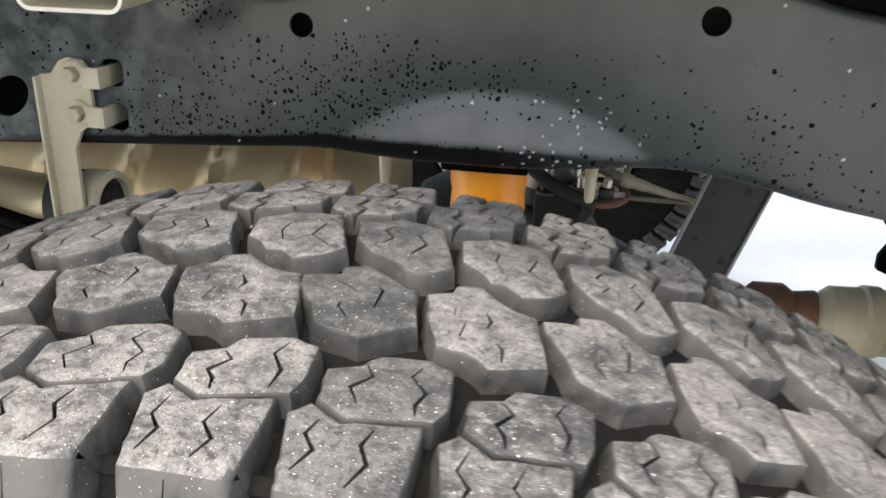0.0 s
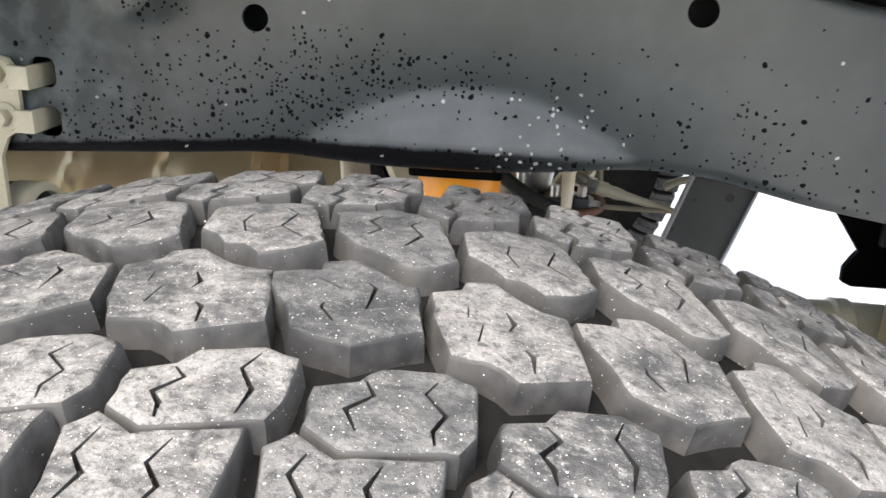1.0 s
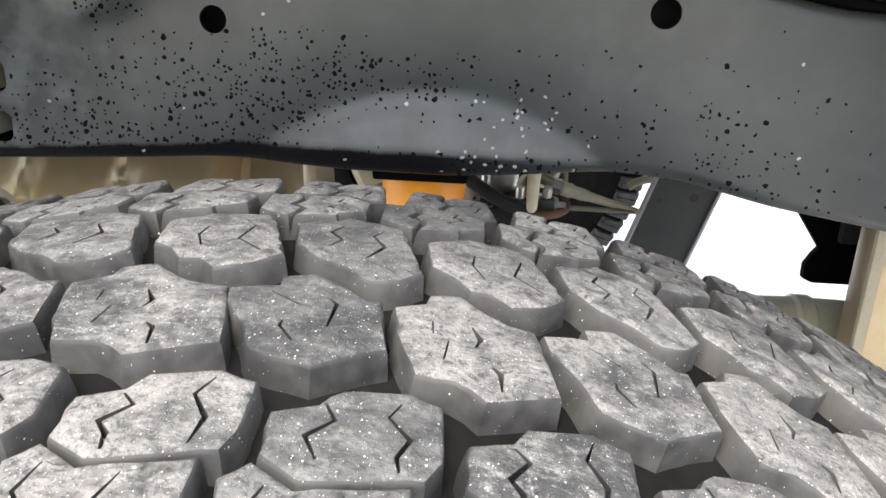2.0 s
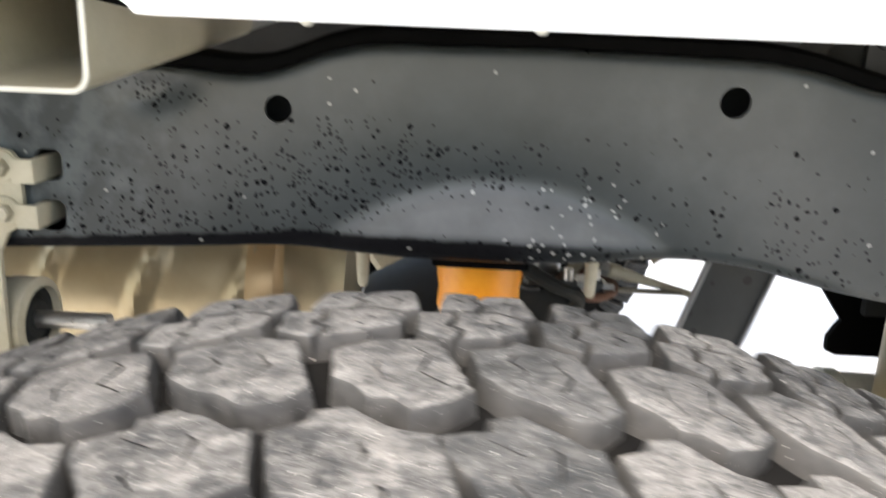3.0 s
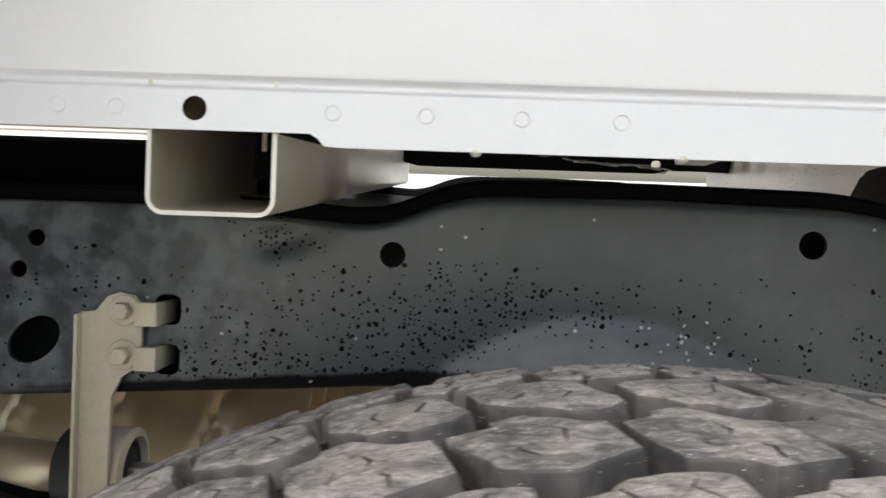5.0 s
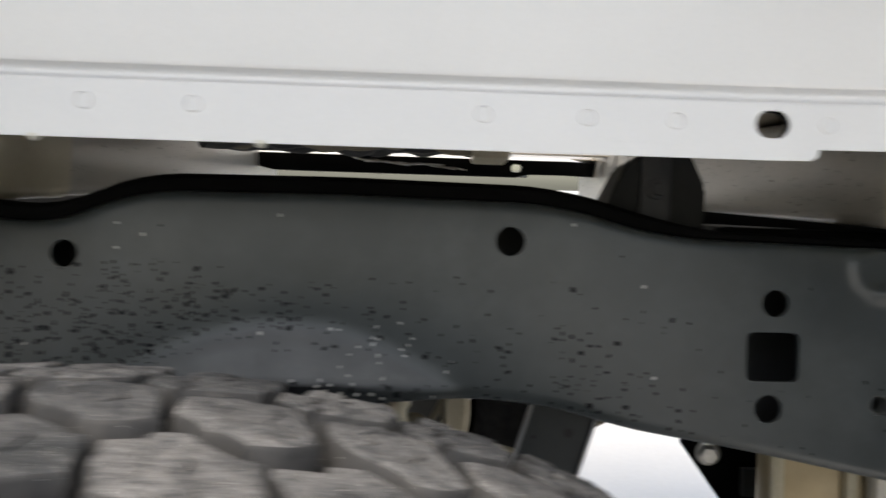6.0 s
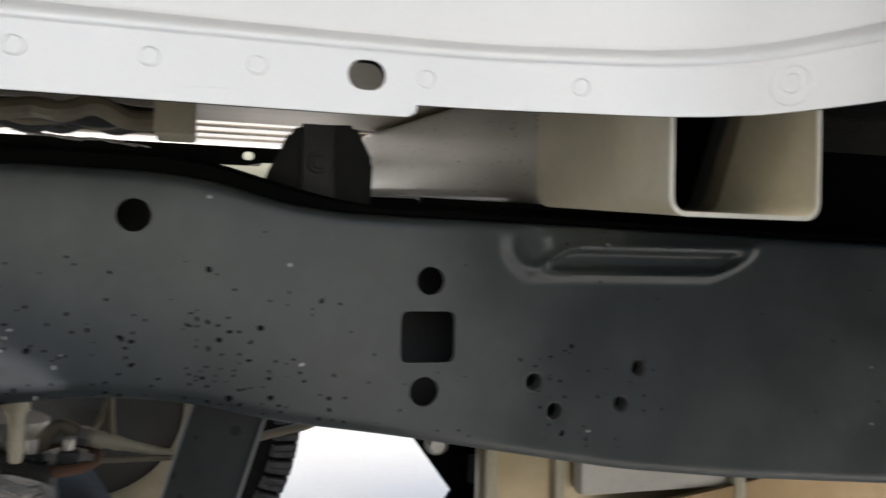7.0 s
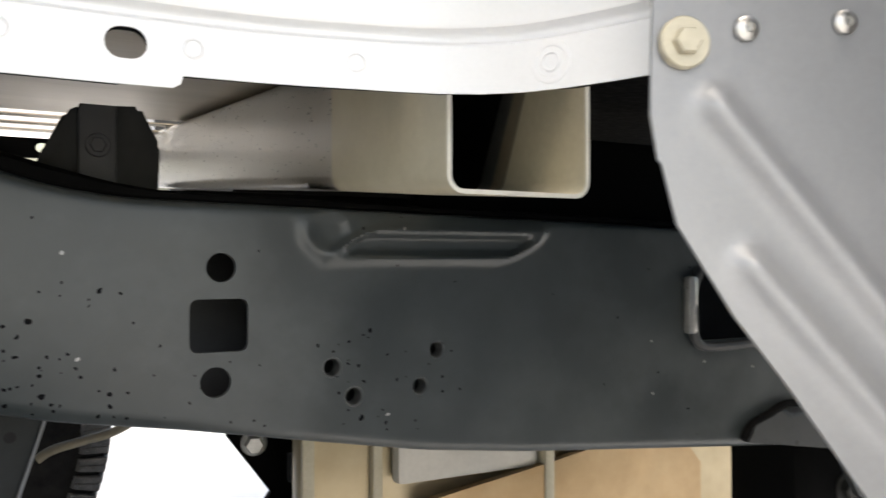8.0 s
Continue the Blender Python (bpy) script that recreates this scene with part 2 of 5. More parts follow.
SILVER_DUSTY = surface("dusty_silver_paint", (0.25, 0.257, 0.268), (0.31, 0.318, 0.33), (0.35, 0.5), metal=0.3, large=7, fine=300, bump=0.06, depth=0.0002)
PRIMER = surface("beige_primer", (0.42, 0.378, 0.265), (0.57, 0.525, 0.40), (0.28, 0.5), large=11, fine=210, bump=0.12)
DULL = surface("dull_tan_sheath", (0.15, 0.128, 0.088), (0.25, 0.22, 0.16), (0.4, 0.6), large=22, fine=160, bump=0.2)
TAN = surface("tan_coating", (0.33, 0.26, 0.155), (0.50, 0.42, 0.28), (0.28, 0.38), metal=0.55, large=5, fine=12, bump=0.05)
BRONZE = surface("bronze_coating", (0.38, 0.245, 0.115), (0.52, 0.375, 0.21), (0.28, 0.45), metal=0.4, large=7, fine=26, bump=0.06)
PLATED = surface("yellow_zinc_plating", (0.40, 0.36, 0.27), (0.58, 0.54, 0.43), (0.3, 0.5), metal=0.4, large=40, fine=300, bump=0.15)
ZINC = surface("smudged_zinc", (0.34, 0.325, 0.29), (0.47, 0.455, 0.41), (0.25, 0.4), metal=0.3, large=9, fine=240, bump=0.02, depth=0.0001, stretch=(1.0, 0.3, 1.4))
SHIELD = surface("pale_shield", (0.44, 0.425, 0.38), (0.56, 0.54, 0.49), (0.35, 0.5), metal=0.15, large=9, fine=150, bump=0.08)
PALE = surface("bright_pale", (0.62, 0.60, 0.52), (0.76, 0.74, 0.66), (0.35, 0.5), metal=0.2, large=30, fine=300)
STEEL = surface("worn_steel", (0.40, 0.39, 0.37), (0.62, 0.61, 0.58), (0.25, 0.45), metal=0.9, large=30, fine=260, bump=0.12)
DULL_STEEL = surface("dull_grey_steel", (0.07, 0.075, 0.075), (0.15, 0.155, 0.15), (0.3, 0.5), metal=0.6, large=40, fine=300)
ORANGE = surface("orange_urethane", (0.78, 0.26, 0.012), (0.90, 0.36, 0.03), (0.35, 0.5), large=20, fine=200, bump=0.1)
RUST = surface("rusty_brown", (0.085, 0.04, 0.022), (0.19, 0.095, 0.06), (0.6, 0.85), large=25, fine=180, bump=0.4)
# darker than the rubber itself: the shade in the grooves put into the colour
GROOVE = surface("shaded_groove_rubber", (0.006, 0.006, 0.007), (0.016, 0.016, 0.016), (0.8, 0.95), large=40, fine=260, bump=0.4, spec=0.06)
TREAD = rubber("worn_tread_rubber", True)
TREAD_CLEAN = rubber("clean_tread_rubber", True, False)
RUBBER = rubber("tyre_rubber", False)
SOFT_BLACK = surface("black_rubber", (0.008, 0.009, 0.008), (0.020, 0.021, 0.019), (0.5, 0.75), large=18, fine=160, bump=0.25, spec=0.3)
CONCRETE = surface("pale_concrete", (0.62, 0.615, 0.60), (0.72, 0.715, 0.70), (0.7, 0.9), large=0.7, fine=38, bump=0.3, depth=0.002)
BED = surface("bed_floor_metal", (0.27, 0.222, 0.155), (0.38, 0.325, 0.245), (0.28, 0.42), metal=0.5, large=14, fine=420, bump=0.1, stretch=(0.08, 1.0, 1.0))


# ---- mesh helpers ----
def thing(name, label, category, at=(0, 0, 0), group="", kind=""):
    e = new(name)
    e.empty_display_size = 0.05
    e.matrix_basis = Matrix.Translation(at)
    return tagged(e, label, category, group, kind)


def part(name, bm, material, parent, label="", smooth=True, kind="", keep=None):
    """Links a bmesh, made in world coordinates, as one mesh object under a thing or a part."""
    if isinstance(bm, bmesh.types.BMesh):
        bmesh.ops.recalc_face_normals(bm, faces=bm.faces)
        me = bpy.data.meshes.new(name)
        bm.to_mesh(me)
        bm.free()
        me.materials.append(material)
        if smooth:
            me.shade_smooth()
            me.set_sharp_from_angle(angle=radians(35))
    else:
        me = bm
    ob = new(name, me)
    if parent is not None:
        ob.parent = parent
        if keep is None:
            m = parent.matrix_basis.copy()
            if parent.parent is not None:
                m = parent.parent.matrix_basis @ parent.matrix_parent_inverse @ m
            ob.matrix_parent_inverse = m.inverted()
    if label:
        ob["label"] = label
    if kind:
        ob["kind"] = kind
    return ob


def single(name, bm, material, label, category, group="", kind="", smooth=True):
    return tagged(part(name, bm, material, None, smooth=smooth), label, category, group, kind)


def box(bm, lo, hi, bevel=0.0, m=None):
    r = bmesh.ops.create_cube(bm, size=1.0)
    lo, hi = Vector(lo), Vector(hi)
    mat = Matrix.Translation((lo + hi) / 2) @ Matrix.Diagonal((*(hi - lo), 1))
    bmesh.ops.transform(bm, matrix=mat, verts=r["verts"])
    if bevel:
        bmesh.ops.bevel(bm, geom=list({e for v in r["verts"] for e in v.link_edges}), offset=bevel, segments=2, affect="EDGES", profile=0.6)
    return bm


def rod(bm, a, b, r, r2=None, segs=20):
    a, b = Vector(a), Vector(b)
    turn = (b - a).to_track_quat("Z", "Y").to_matrix().to_4x4()
    bmesh.ops.create_cone(bm, cap_ends=True, segments=segs, radius1=r, radius2=r if r2 is None else r2, depth=(b - a).length, matrix=Matrix.Translation((a + b) / 2) @ turn)
    return bm


def turned(bm, profile, m, segs=32, closed=False):
    """Turns a profile of (radius, height) round the z axis of m."""
    rings = []
    for r, h in profile:
        rings.append([bm.verts.new(m @ Vector((r * math.cos(2 * math.pi * i / segs), r * math.sin(2 * math.pi * i / segs), h))) for i in range(segs)])
    pairs = list(zip(rings, rings[1:])) + ([(rings[-1], rings[0])] if closed else [])
    for p, q in pairs:
        for i in range(segs):
            j = (i + 1) % segs
            bm.faces.new((p[i], p[j], q[j], q[i]))
    if not closed:
        bm.faces.new(rings[0])
        bm.faces.new(rings[-1])
    return bm


def pipe(bm, points, r, segs=10):
    """A round hose or wire along a smooth line through the points."""
    pts = [Vector(p) for p in points]
    line = []
    for i in range(len(pts) - 1):
        p0, p1, p2, p3 = pts[max(i - 1, 0)], pts[i], pts[i + 1], pts[min(i + 2, len(pts) - 1)]
        for k in range(8):
            t = k / 8
            line.append(0.5 * (2 * p1 + (p2 - p0) * t + (2 * p0 - 5 * p1 + 4 * p2 - p3) * t * t + (3 * p1 - p0 - 3 * p2 + p3) * t ** 3))
    line.append(pts[-1])
    rings = []
    for i, p in enumerate(line):
        d = (line[min(i + 1, len(line) - 1)] - line[max(i - 1, 0)]).normalized()
        q = d.to_track_quat("Z", "Y").to_matrix()
        rings.append([bm.verts.new(p + q @ Vector((r * math.cos(2 * math.pi * k / segs), r * math.sin(2 * math.pi * k / segs), 0))) for k in range(segs)])
    for a, b in zip(rings, rings[1:]):
        for k in range(segs):
            bm.faces.new((a[k], a[(k + 1) % segs], b[(k + 1) % segs], b[k]))
    bm.faces.new(rings[0]), bm.faces.new(rings[-1])
    return bm


def inside(poly, p):
    """Which of the points p (n, 2) lie in a polygon."""
    poly, p = np.asarray(poly, float), np.asarray(p, float)
    hit = np.zeros(len(p), bool)
    for (ax, ay), (bx, by) in zip(poly, np.roll(poly, -1, 0)):
        cross = ((ay > p[:, 1]) != (by > p[:, 1]))
        with np.errstate(divide="ignore", invalid="ignore"):
            hit ^= cross & (p[:, 0] < (bx - ax) * (p[:, 1] - ay) / (by - ay) + ax)
    return hit


def near_line(poly, p, gap):
    p = np.asarray(p, float)
    out = np.zeros(len(p), bool)
    for a, b in zip(np.asarray(poly, float), np.roll(np.asarray(poly, float), -1, 0)):
        ab = b - a
        t = np.clip(((p - a) @ ab) / max(ab @ ab, 1e-12), 0, 1)
        out |= np.hypot(*(p - a - t[:, None] * ab).T) < gap
    return out


def sheet(outline, holes, step, extra=(), margin=None):
    """Triangles of a flat region with holes: points (n, 2), triangles, loops of indices."""
    pts, edges, loops = [], [], []
    for loop in [outline, *holes]:
        k = len(pts)
        pts += [tuple(p) for p in loop]
        edges += [(k + i, k + (i + 1) % len(loop)) for i in range(len(loop))]
        loops.append(list(range(k, k + len(loop))))
    o = np.asarray(outline, float)
    lo, hi = o.min(0), o.max(0)
    g = np.stack(np.meshgrid(np.arange(lo[0], hi[0], step), np.arange(lo[1], hi[1], step)), -1).reshape(-1, 2)
    g[:, 0] += (np.round((g[:, 1] - lo[1]) / step) % 2) * step / 2
    ok = inside(outline, g) & ~near_line(outline, g, margin or step * 0.45)
    if len(extra):
        ok = np.concatenate([ok, np.ones(len(extra), bool)])
        g = np.concatenate([g, np.asarray(extra, float)])
    for h in holes:
        ok &= ~inside(h, g) & ~near_line(h, g, step * 0.45)
    pts += [tuple(p) for p in g[ok]]
    v, _, f, orig, _, _ = delaunay_2d_cdt([Vector(p) for p in pts], edges, [], 0, 1e-7)
    v = np.array([tuple(p) for p in v])
    back = {o_: i for i, os in enumerate(orig) for o_ in os}
    loops = [[back[i] for i in l] for l in loops]
    c = np.array([v[list(t)].mean(0) for t in f])
    keep = inside(outline, c)
    for h in holes:
        keep &= ~inside(h, c)
    return v, [t for t, k in zip(f, keep) if k], loops


def plate(bm, outline, holes, lay, thick, step, extra=(), margin=None):
    """A plate: lay(u, v, d) gives the place of the point (u, v) at the depth d below the face."""
    v, f, loops = sheet(outline, holes, step, extra, margin)
    top = [bm.verts.new(lay(a, b, 0.0)) for a, b in v]
    low = [bm.verts.new(lay(a, b, thick)) for a, b in v]
    for t in f:
        bm.faces.new([top[i] for i in t])
        bm.faces.new([low[i] for i in reversed(t)])
    for l in loops:
        for i, j in zip(l, l[1:] + l[:1]):
            if i != j:
                bm.faces.new((top[i], top[j], low[j], low[i]))
    for vert in [q for q in top + low if not q.link_faces]:
        bm.verts.remove(vert)
    return bm


def ring(cx, cy, rx, ry=None, n=28, turn=0.0):
    ry = rx if ry is None else ry
    c, s = math.cos(radians(turn)), math.sin(radians(turn))
    out = []
    for i in range(n):
        a, b = rx * math.cos(2 * math.pi * i / n), ry * math.sin(2 * math.pi * i / n)
        out.append((cx + c * a - s * b, cy + s * a + c * b))
    return out


def rounded(x0, x1, z0, z1, r, n=5):
    out = []
    for cx, cz, a0 in ((x1 - r, z1 - r, 0), (x0 + r, z1 - r, 90), (x0 + r, z0 + r, 180), (x1 - r, z0 + r, 270)):
        out += [(cx + r * math.cos(radians(a0 + 90 * k / n)), cz + r * math.sin(radians(a0 + 90 * k / n))) for k in range(n + 1)]
    return out


def curve(points, soft=0.012):
    """A smoothed line through points of a plan."""
    xs, ys = zip(*points)
    return lambda x: float(np.mean([np.interp(x + soft * k / 3, xs, ys) for k in range(-3, 4)]))


def hex_bolt(parent, at, way, size, length, material, washer=0.0, name="bolt", label="", washer_material=None):
    """A hexagon head on its washer, standing proud along way."""
    at, way = Vector(at), Vector(way).normalized()
    turn = Matrix.Translation(at) @ way.to_track_quat("Z", "Y").to_matrix().to_4x4()
    bm = bmesh.new()
    turned(bm, [(size, 0), (size, length * 0.8), (size * 0.86, length)], turn, segs=6)
    b = part(name, bm, material, parent, label, smooth=False)
    if washer:
        bm = bmesh.new()
        turned(bm, [(washer, -0.001), (washer, 0.0012), (washer * 0.93, 0.002), (size * 0.8, 0.002)], turn, segs=28)
        part("washer", bm, washer_material or material, b)
    return b


# ---- ground ----
bm = bmesh.new()
bmesh.ops.create_grid(bm, x_segments=40, y_segments=40, size=400.0)
single("ground", bm, CONCRETE, "pale concrete yard under and around the truck", "ground", kind="structure")

# ---- chassis rail ----
RAIL_Y = 0.628
LOW = curve([(-1.2, 0.735), (-0.6, 0.747), (-0.382, 0.754), (-0.278, 0.760), (-0.184, 0.765), (-0.125, 0.769), (-0.085, 0.768), (-0.03, 0.765), (0.03, 0.7655), (0.078, 0.769), (0.120, 0.773), (0.157, 0.773),
             (0.195, 0.769), (0.253, 0.755), (0.322, 0.744), (0.396, 0.730), (0.478, 0.715), (0.566, 0.704), (0.698, 0.692), (0.90, 0.674), (1.6, 0.63)])
TOP = curve([(-1.2, 0.890), (-0.379, 0.890), (-0.289, 0.890), (-0.176, 0.883), (-0.138, 0.880), (-0.116, 0.884), (-0.084, 0.898), (-0.056, 0.903), (0.056, 0.904), (0.183, 0.902), (0.221, 0.896), (0.244, 0.888),
             (0.284, 0.882), (0.368, 0.880), (0.60, 0.875), (0.90, 0.867), (1.6, 0.84)])


def web_depth(x, z):
    """How far the web lies behind its plane: round edges, the wheel clearance dent, the pressed slot."""
    lo, hi = LOW(x), TOP(x)
    d, r = 0.0, 0.0048
    if hi - z < r:
        d += r - math.sqrt(max(r * r - (r - (hi - z)) ** 2, 0.0))
    s = max(0.0, 0.024 - (hi - z)) / 0.024
    d += 0.0006 * s * s
    r = 0.007 + 0.013 * math.exp(-((x + 0.01) / 0.085) ** 2)
    if z - lo < r:
        d += r - math.sqrt(max(r * r - (r - (z - lo)) ** 2, 0.0))
    arc = 0.816 - 0.040 * ((x - 0.025) / 0.112) ** 2
    g = arc - z
    if g > -0.004 and abs(x - 0.025) < 0.16:
        h = 0.5 * (g + math.sqrt(g * g + 0.00002))
        d -= 0.018 * (1 - math.exp(-h / 0.038))
    # pressed slot with a proud rim and a slanting end, and the round boss beside it
    along = x - 1.5 * (z - 0.8558)
    q = math.hypot((along - min(max(along, 0.434), 0.5545)) * 0.75, z - 0.8558)
    d += -0.0032 * math.exp(-((q - 0.0095) / 0.0040) ** 2) + 0.0030 / (1 + math.exp(min(60.0, (q - 0.0056) / 0.0008)))
    q = math.hypot(x - 0.411, (z - 0.8645) * 1.05)
    d += -0.0022 * math.exp(-((q - 0.0150) / 0.0050) ** 2) * min(1.0, max(0.0, (0.436 - x) / 0.012))
    q = math.hypot((x + 0.196) * 0.5, (z - 0.868) - 0.15 * (x + 0.196))
    d += 0.004 * math.exp(-(q / 0.011) ** 2)
    return d


def web_at(x, z, d):
    return Vector((x, RAIL_Y + web_depth(x, z) + d, z))


X0, X1 = -1.2, 1.6
xs = np.linspace(X0, X1, 360)
edge = [(x, LOW(x)) for x in xs] + [(x, TOP(x)) for x in xs[::-1]]
SLOTS = [rounded(-0.279, -0.261, 0.807, 0.828, 0.006), rounded(-0.279, -0.261, 0.773, 0.794, 0.006)]
HOLES = [ring(-0.1176, 0.8604, 0.0088), ring(0.1672, 0.8764, 0.0096), ring(0.342, 0.841, 0.0089), ring(0.339, 0.772, 0.0092),
         rounded(0.3235, 0.3585, 0.790, 0.822, 0.005),
         ring(0.413, 0.7763, 0.0068), ring(0.428, 0.7566, 0.0068), ring(0.489, 0.7838, 0.0062), ring(0.476, 0.7598, 0.0062),
         ring(-0.362, 0.794, 0.020, 0.014, turn=38), ring(-0.362, 0.864, 0.006), ring(-0.374, 0.842, 0.006),
         *SLOTS, rounded(0.728, 0.850, 0.778, 0.838, 0.010)]
rail = thing("chassis_rail", "dark grey painted steel chassis rail spotted with black undercoat", "chassis rail", (0.2, RAIL_Y, LOW(0.2)))
bm = bmesh.new()
rims = [(x, LOW(x) + q) for q in (0.0008, 0.002, 0.004, 0.0065, 0.0095, 0.013) for x in xs[1:-1]] + [(x, TOP(x) - q) for q in (0.001, 0.0026, 0.005, 0.008, 0.0115) for x in xs[1:-1]]
rims += [(x, z) for x in np.arange(0.386, 0.612, 0.0021) for z in np.arange(0.838, 0.8690, 0.0016)]
plate(bm, edge, HOLES, web_at, 0.0035, 0.0056, rims, 0.0145)
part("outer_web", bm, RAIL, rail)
# inner channel, closing the box
bm = bmesh.new()
rows = []
for x in np.linspace(X0, X1, 220):
    lo, hi = LOW(x), TOP(x)
    y0 = RAIL_Y + web_depth(x, lo)
    rows.append([bm.verts.new(p) for p in ((x, y0, lo + 0.0004), (x, y0 + 0.004, lo - 0.0004), (x, RAIL_Y + 0.080, lo - 0.0004), (x, RAIL_Y + 0.088, lo + 0.008), (x, RAIL_Y + 0.088, hi - 0.004), (x, RAIL_Y + 0.080, hi + 0.004),
                                            (x, RAIL_Y + 0.030, hi + 0.004), (x, RAIL_Y + 0.030, hi - 0.001), (x, RAIL_Y + 0.078, hi - 0.001), (x, RAIL_Y + 0.082, hi - 0.006), (x, RAIL_Y + 0.082, lo + 0.010), (x, RAIL_Y + 0.078, lo + 0.004), (x, y0 + 0.004, lo + 0.004))])
for a, b in zip(rows, rows[1:]):
    for k in range(len(a)):
        bm.faces.new((a[k], a[(k + 1) % len(a)], b[(k + 1) % len(a)], b[k]))
bm.faces.new(rows[0]), bm.faces.new(rows[-1])
part("inner_channel", bm, DARK, rail, "dark inner half of the boxed rail")
# upper flange, black, overlapping the web
bm = bmesh.new()
rows = []
for x in np.linspace(X0, X1, 220):
    hi = TOP(x)
    k = float(np.interp(x, (0.25, 0.31), (1.0, 0.5)))
    rows.append([bm.verts.new((x, y, z)) for y, z in ((RAIL_Y + 0.0100, hi - 0.0015), (RAIL_Y + 0.0078, hi + 0.003 * k), (RAIL_Y + 0.0085, hi + 0.0085 * k), (RAIL_Y + 0.013, hi + 0.0118 * k), (RAIL_Y + 0.030, hi + 0.0122 * k), (RAIL_Y + 0.050, hi + 0.005), (RAIL_Y + 0.050, hi + 0.001), (RAIL_Y + 0.016, hi - 0.0005))])
for a, b in zip(rows, rows[1:]):
    for k in range(len(a)):
        bm.faces.new((a[k], a[(k + 1) % len(a)], b[(k + 1) % len(a)], b[k]))
bm.faces.new(rows[0]), bm.faces.new(rows[-1])
part("upper_flange", bm, BLACK, rail, "black upper flange")
# added strips block light along the inner top edge, either side of the wheel
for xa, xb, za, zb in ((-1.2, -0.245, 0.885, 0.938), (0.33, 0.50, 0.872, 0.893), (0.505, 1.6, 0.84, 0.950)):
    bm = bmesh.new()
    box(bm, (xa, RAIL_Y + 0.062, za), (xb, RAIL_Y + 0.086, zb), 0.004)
    part("cable_trough", bm, BLACK, rail, "added black strip that blocks the bright gap")
# threaded collars in the four small holes
for x, z, r in ((0.413, 0.7763, 0.0068), (0.428, 0.7566, 0.0068), (0.489, 0.7838, 0.0062), (0.476, 0.7598, 0.0062)):
    bm = bmesh.new()
    turned(bm, [(r * 0.985, -0.0008), (r * 0.985, -0.012), (r * 0.74, -0.012), (r * 0.74, -0.003), (r * 0.84, -0.0008)], Matrix.Translation((x, RAIL_Y, z)) @ pose(0, 0, 0, 90), 20, closed=True)
    part("weld_nut", bm, DULL_STEEL, rail, "dull threaded insert")

# ---- wheel ----
R0 = 0.415
UNIT = 40.0                      # the length along the tread for which the blocks are drawn, in millimetres
LONG, SHORT = 42.6, 37.55        # the two true pitches of the tread: 33 long blocks, then 32 short ones
LONGS, SHORTS = 33, 32


def profile_table():
    """Half of the tyre's section, by the length w along it from the crown, in millimetres."""
    w, y, r, out = 0.0, 0.0, R0 * 1000, []
    while w <= 276:
        if w < 91:
            a = math.atan(2 * 0.00086 * w)
        elif w < 96:
            a = radians(8.9 + (w - 91) / 5 * 55.5)
        elif w < 104:
            a = radians(64.4)
        elif w < 150:
            a = radians(64.4 + (w - 104) / 46 * 14)
        else:
            a = radians(78.4 + (w - 150) / 96 * 46)
        out.append((w, y, r, a))
        y, r, w = y + 0.5 * math.cos(a), r - 0.5 * math.sin(a), w + 0.5
    return np.array(out)


SECTION = profile_table()


def section(w, d):
    """(across, radius) in metres of a point of the section, d millimetres below its surface."""
    s, q = (1 if w >= 0 else -1), abs(w)
    y, r, a = (np.interp(q, SECTION[:, 0], SECTION[:, k]) for k in (1, 2, 3))
    return s * (y - d * math.sin(a)) / 1000, (r - d * math.cos(a)) / 1000


def on_tyre(s, w, d):
    y, r = section(w, d)
    a = s / 1000 / R0
    return Vector((r * math.sin(a), y, r * math.cos(a)))


def shrunk(poly, d):
    """A polygon with every side moved inwards by d."""
    p = np.asarray(poly, float)
    area = sum(a[0] * b[1] - b[0] * a[1] for a, b in zip(p, np.roll(p, -1, 0)))
    if area < 0:
        p = p[::-1]
    out = []
    for i in range(len(p)):
        a, b, c = p[i - 1], p[i], p[(i + 1) % len(p)]
        n1, n2 = np.array((-(b - a)[1], (b - a)[0])), np.array((-(c - b)[1], (c - b)[0]))
        n1, n2 = n1 / np.linalg.norm(n1), n2 / np.linalg.norm(n2)
        m = n1 + n2
        out.append(b + m * d / max(0.35, (m @ m) / 2))
    return [tuple(q) for q in out]


def zigzag(line, wide):
    """A narrow slit along a line, as a polygon."""
    p = [np.array(q, float) for q in line]
    a, b = [], []
    for i, q in enumerate(p):
        d = p[min(i + 1, len(p) - 1)] - p[max(i - 1, 0)]
        n = np.array((-d[1], d[0])) / np.linalg.norm(d) * wide / 2
        n = n * (0.45 + 0.6 * abs(math.sin(1.9 * i + 0.7 * q[0])))
        if i in (0, len(p) - 1):
            n = n * 0.4
        a.append(tuple(q + n)), b.append(tuple(q - n))
    return a + b[::-1]


def dense(poly, step):
    out = []
    for a, b in zip(poly, list(poly[1:]) + [poly[0]]):
        n = max(1, int(math.hypot(b[0] - a[0], b[1] - a[1]) / step))
        out += [(a[0] + (b[0] - a[0]) * k / n, a[1] + (b[1] - a[1]) * k / n) for k in range(n)]
    return out


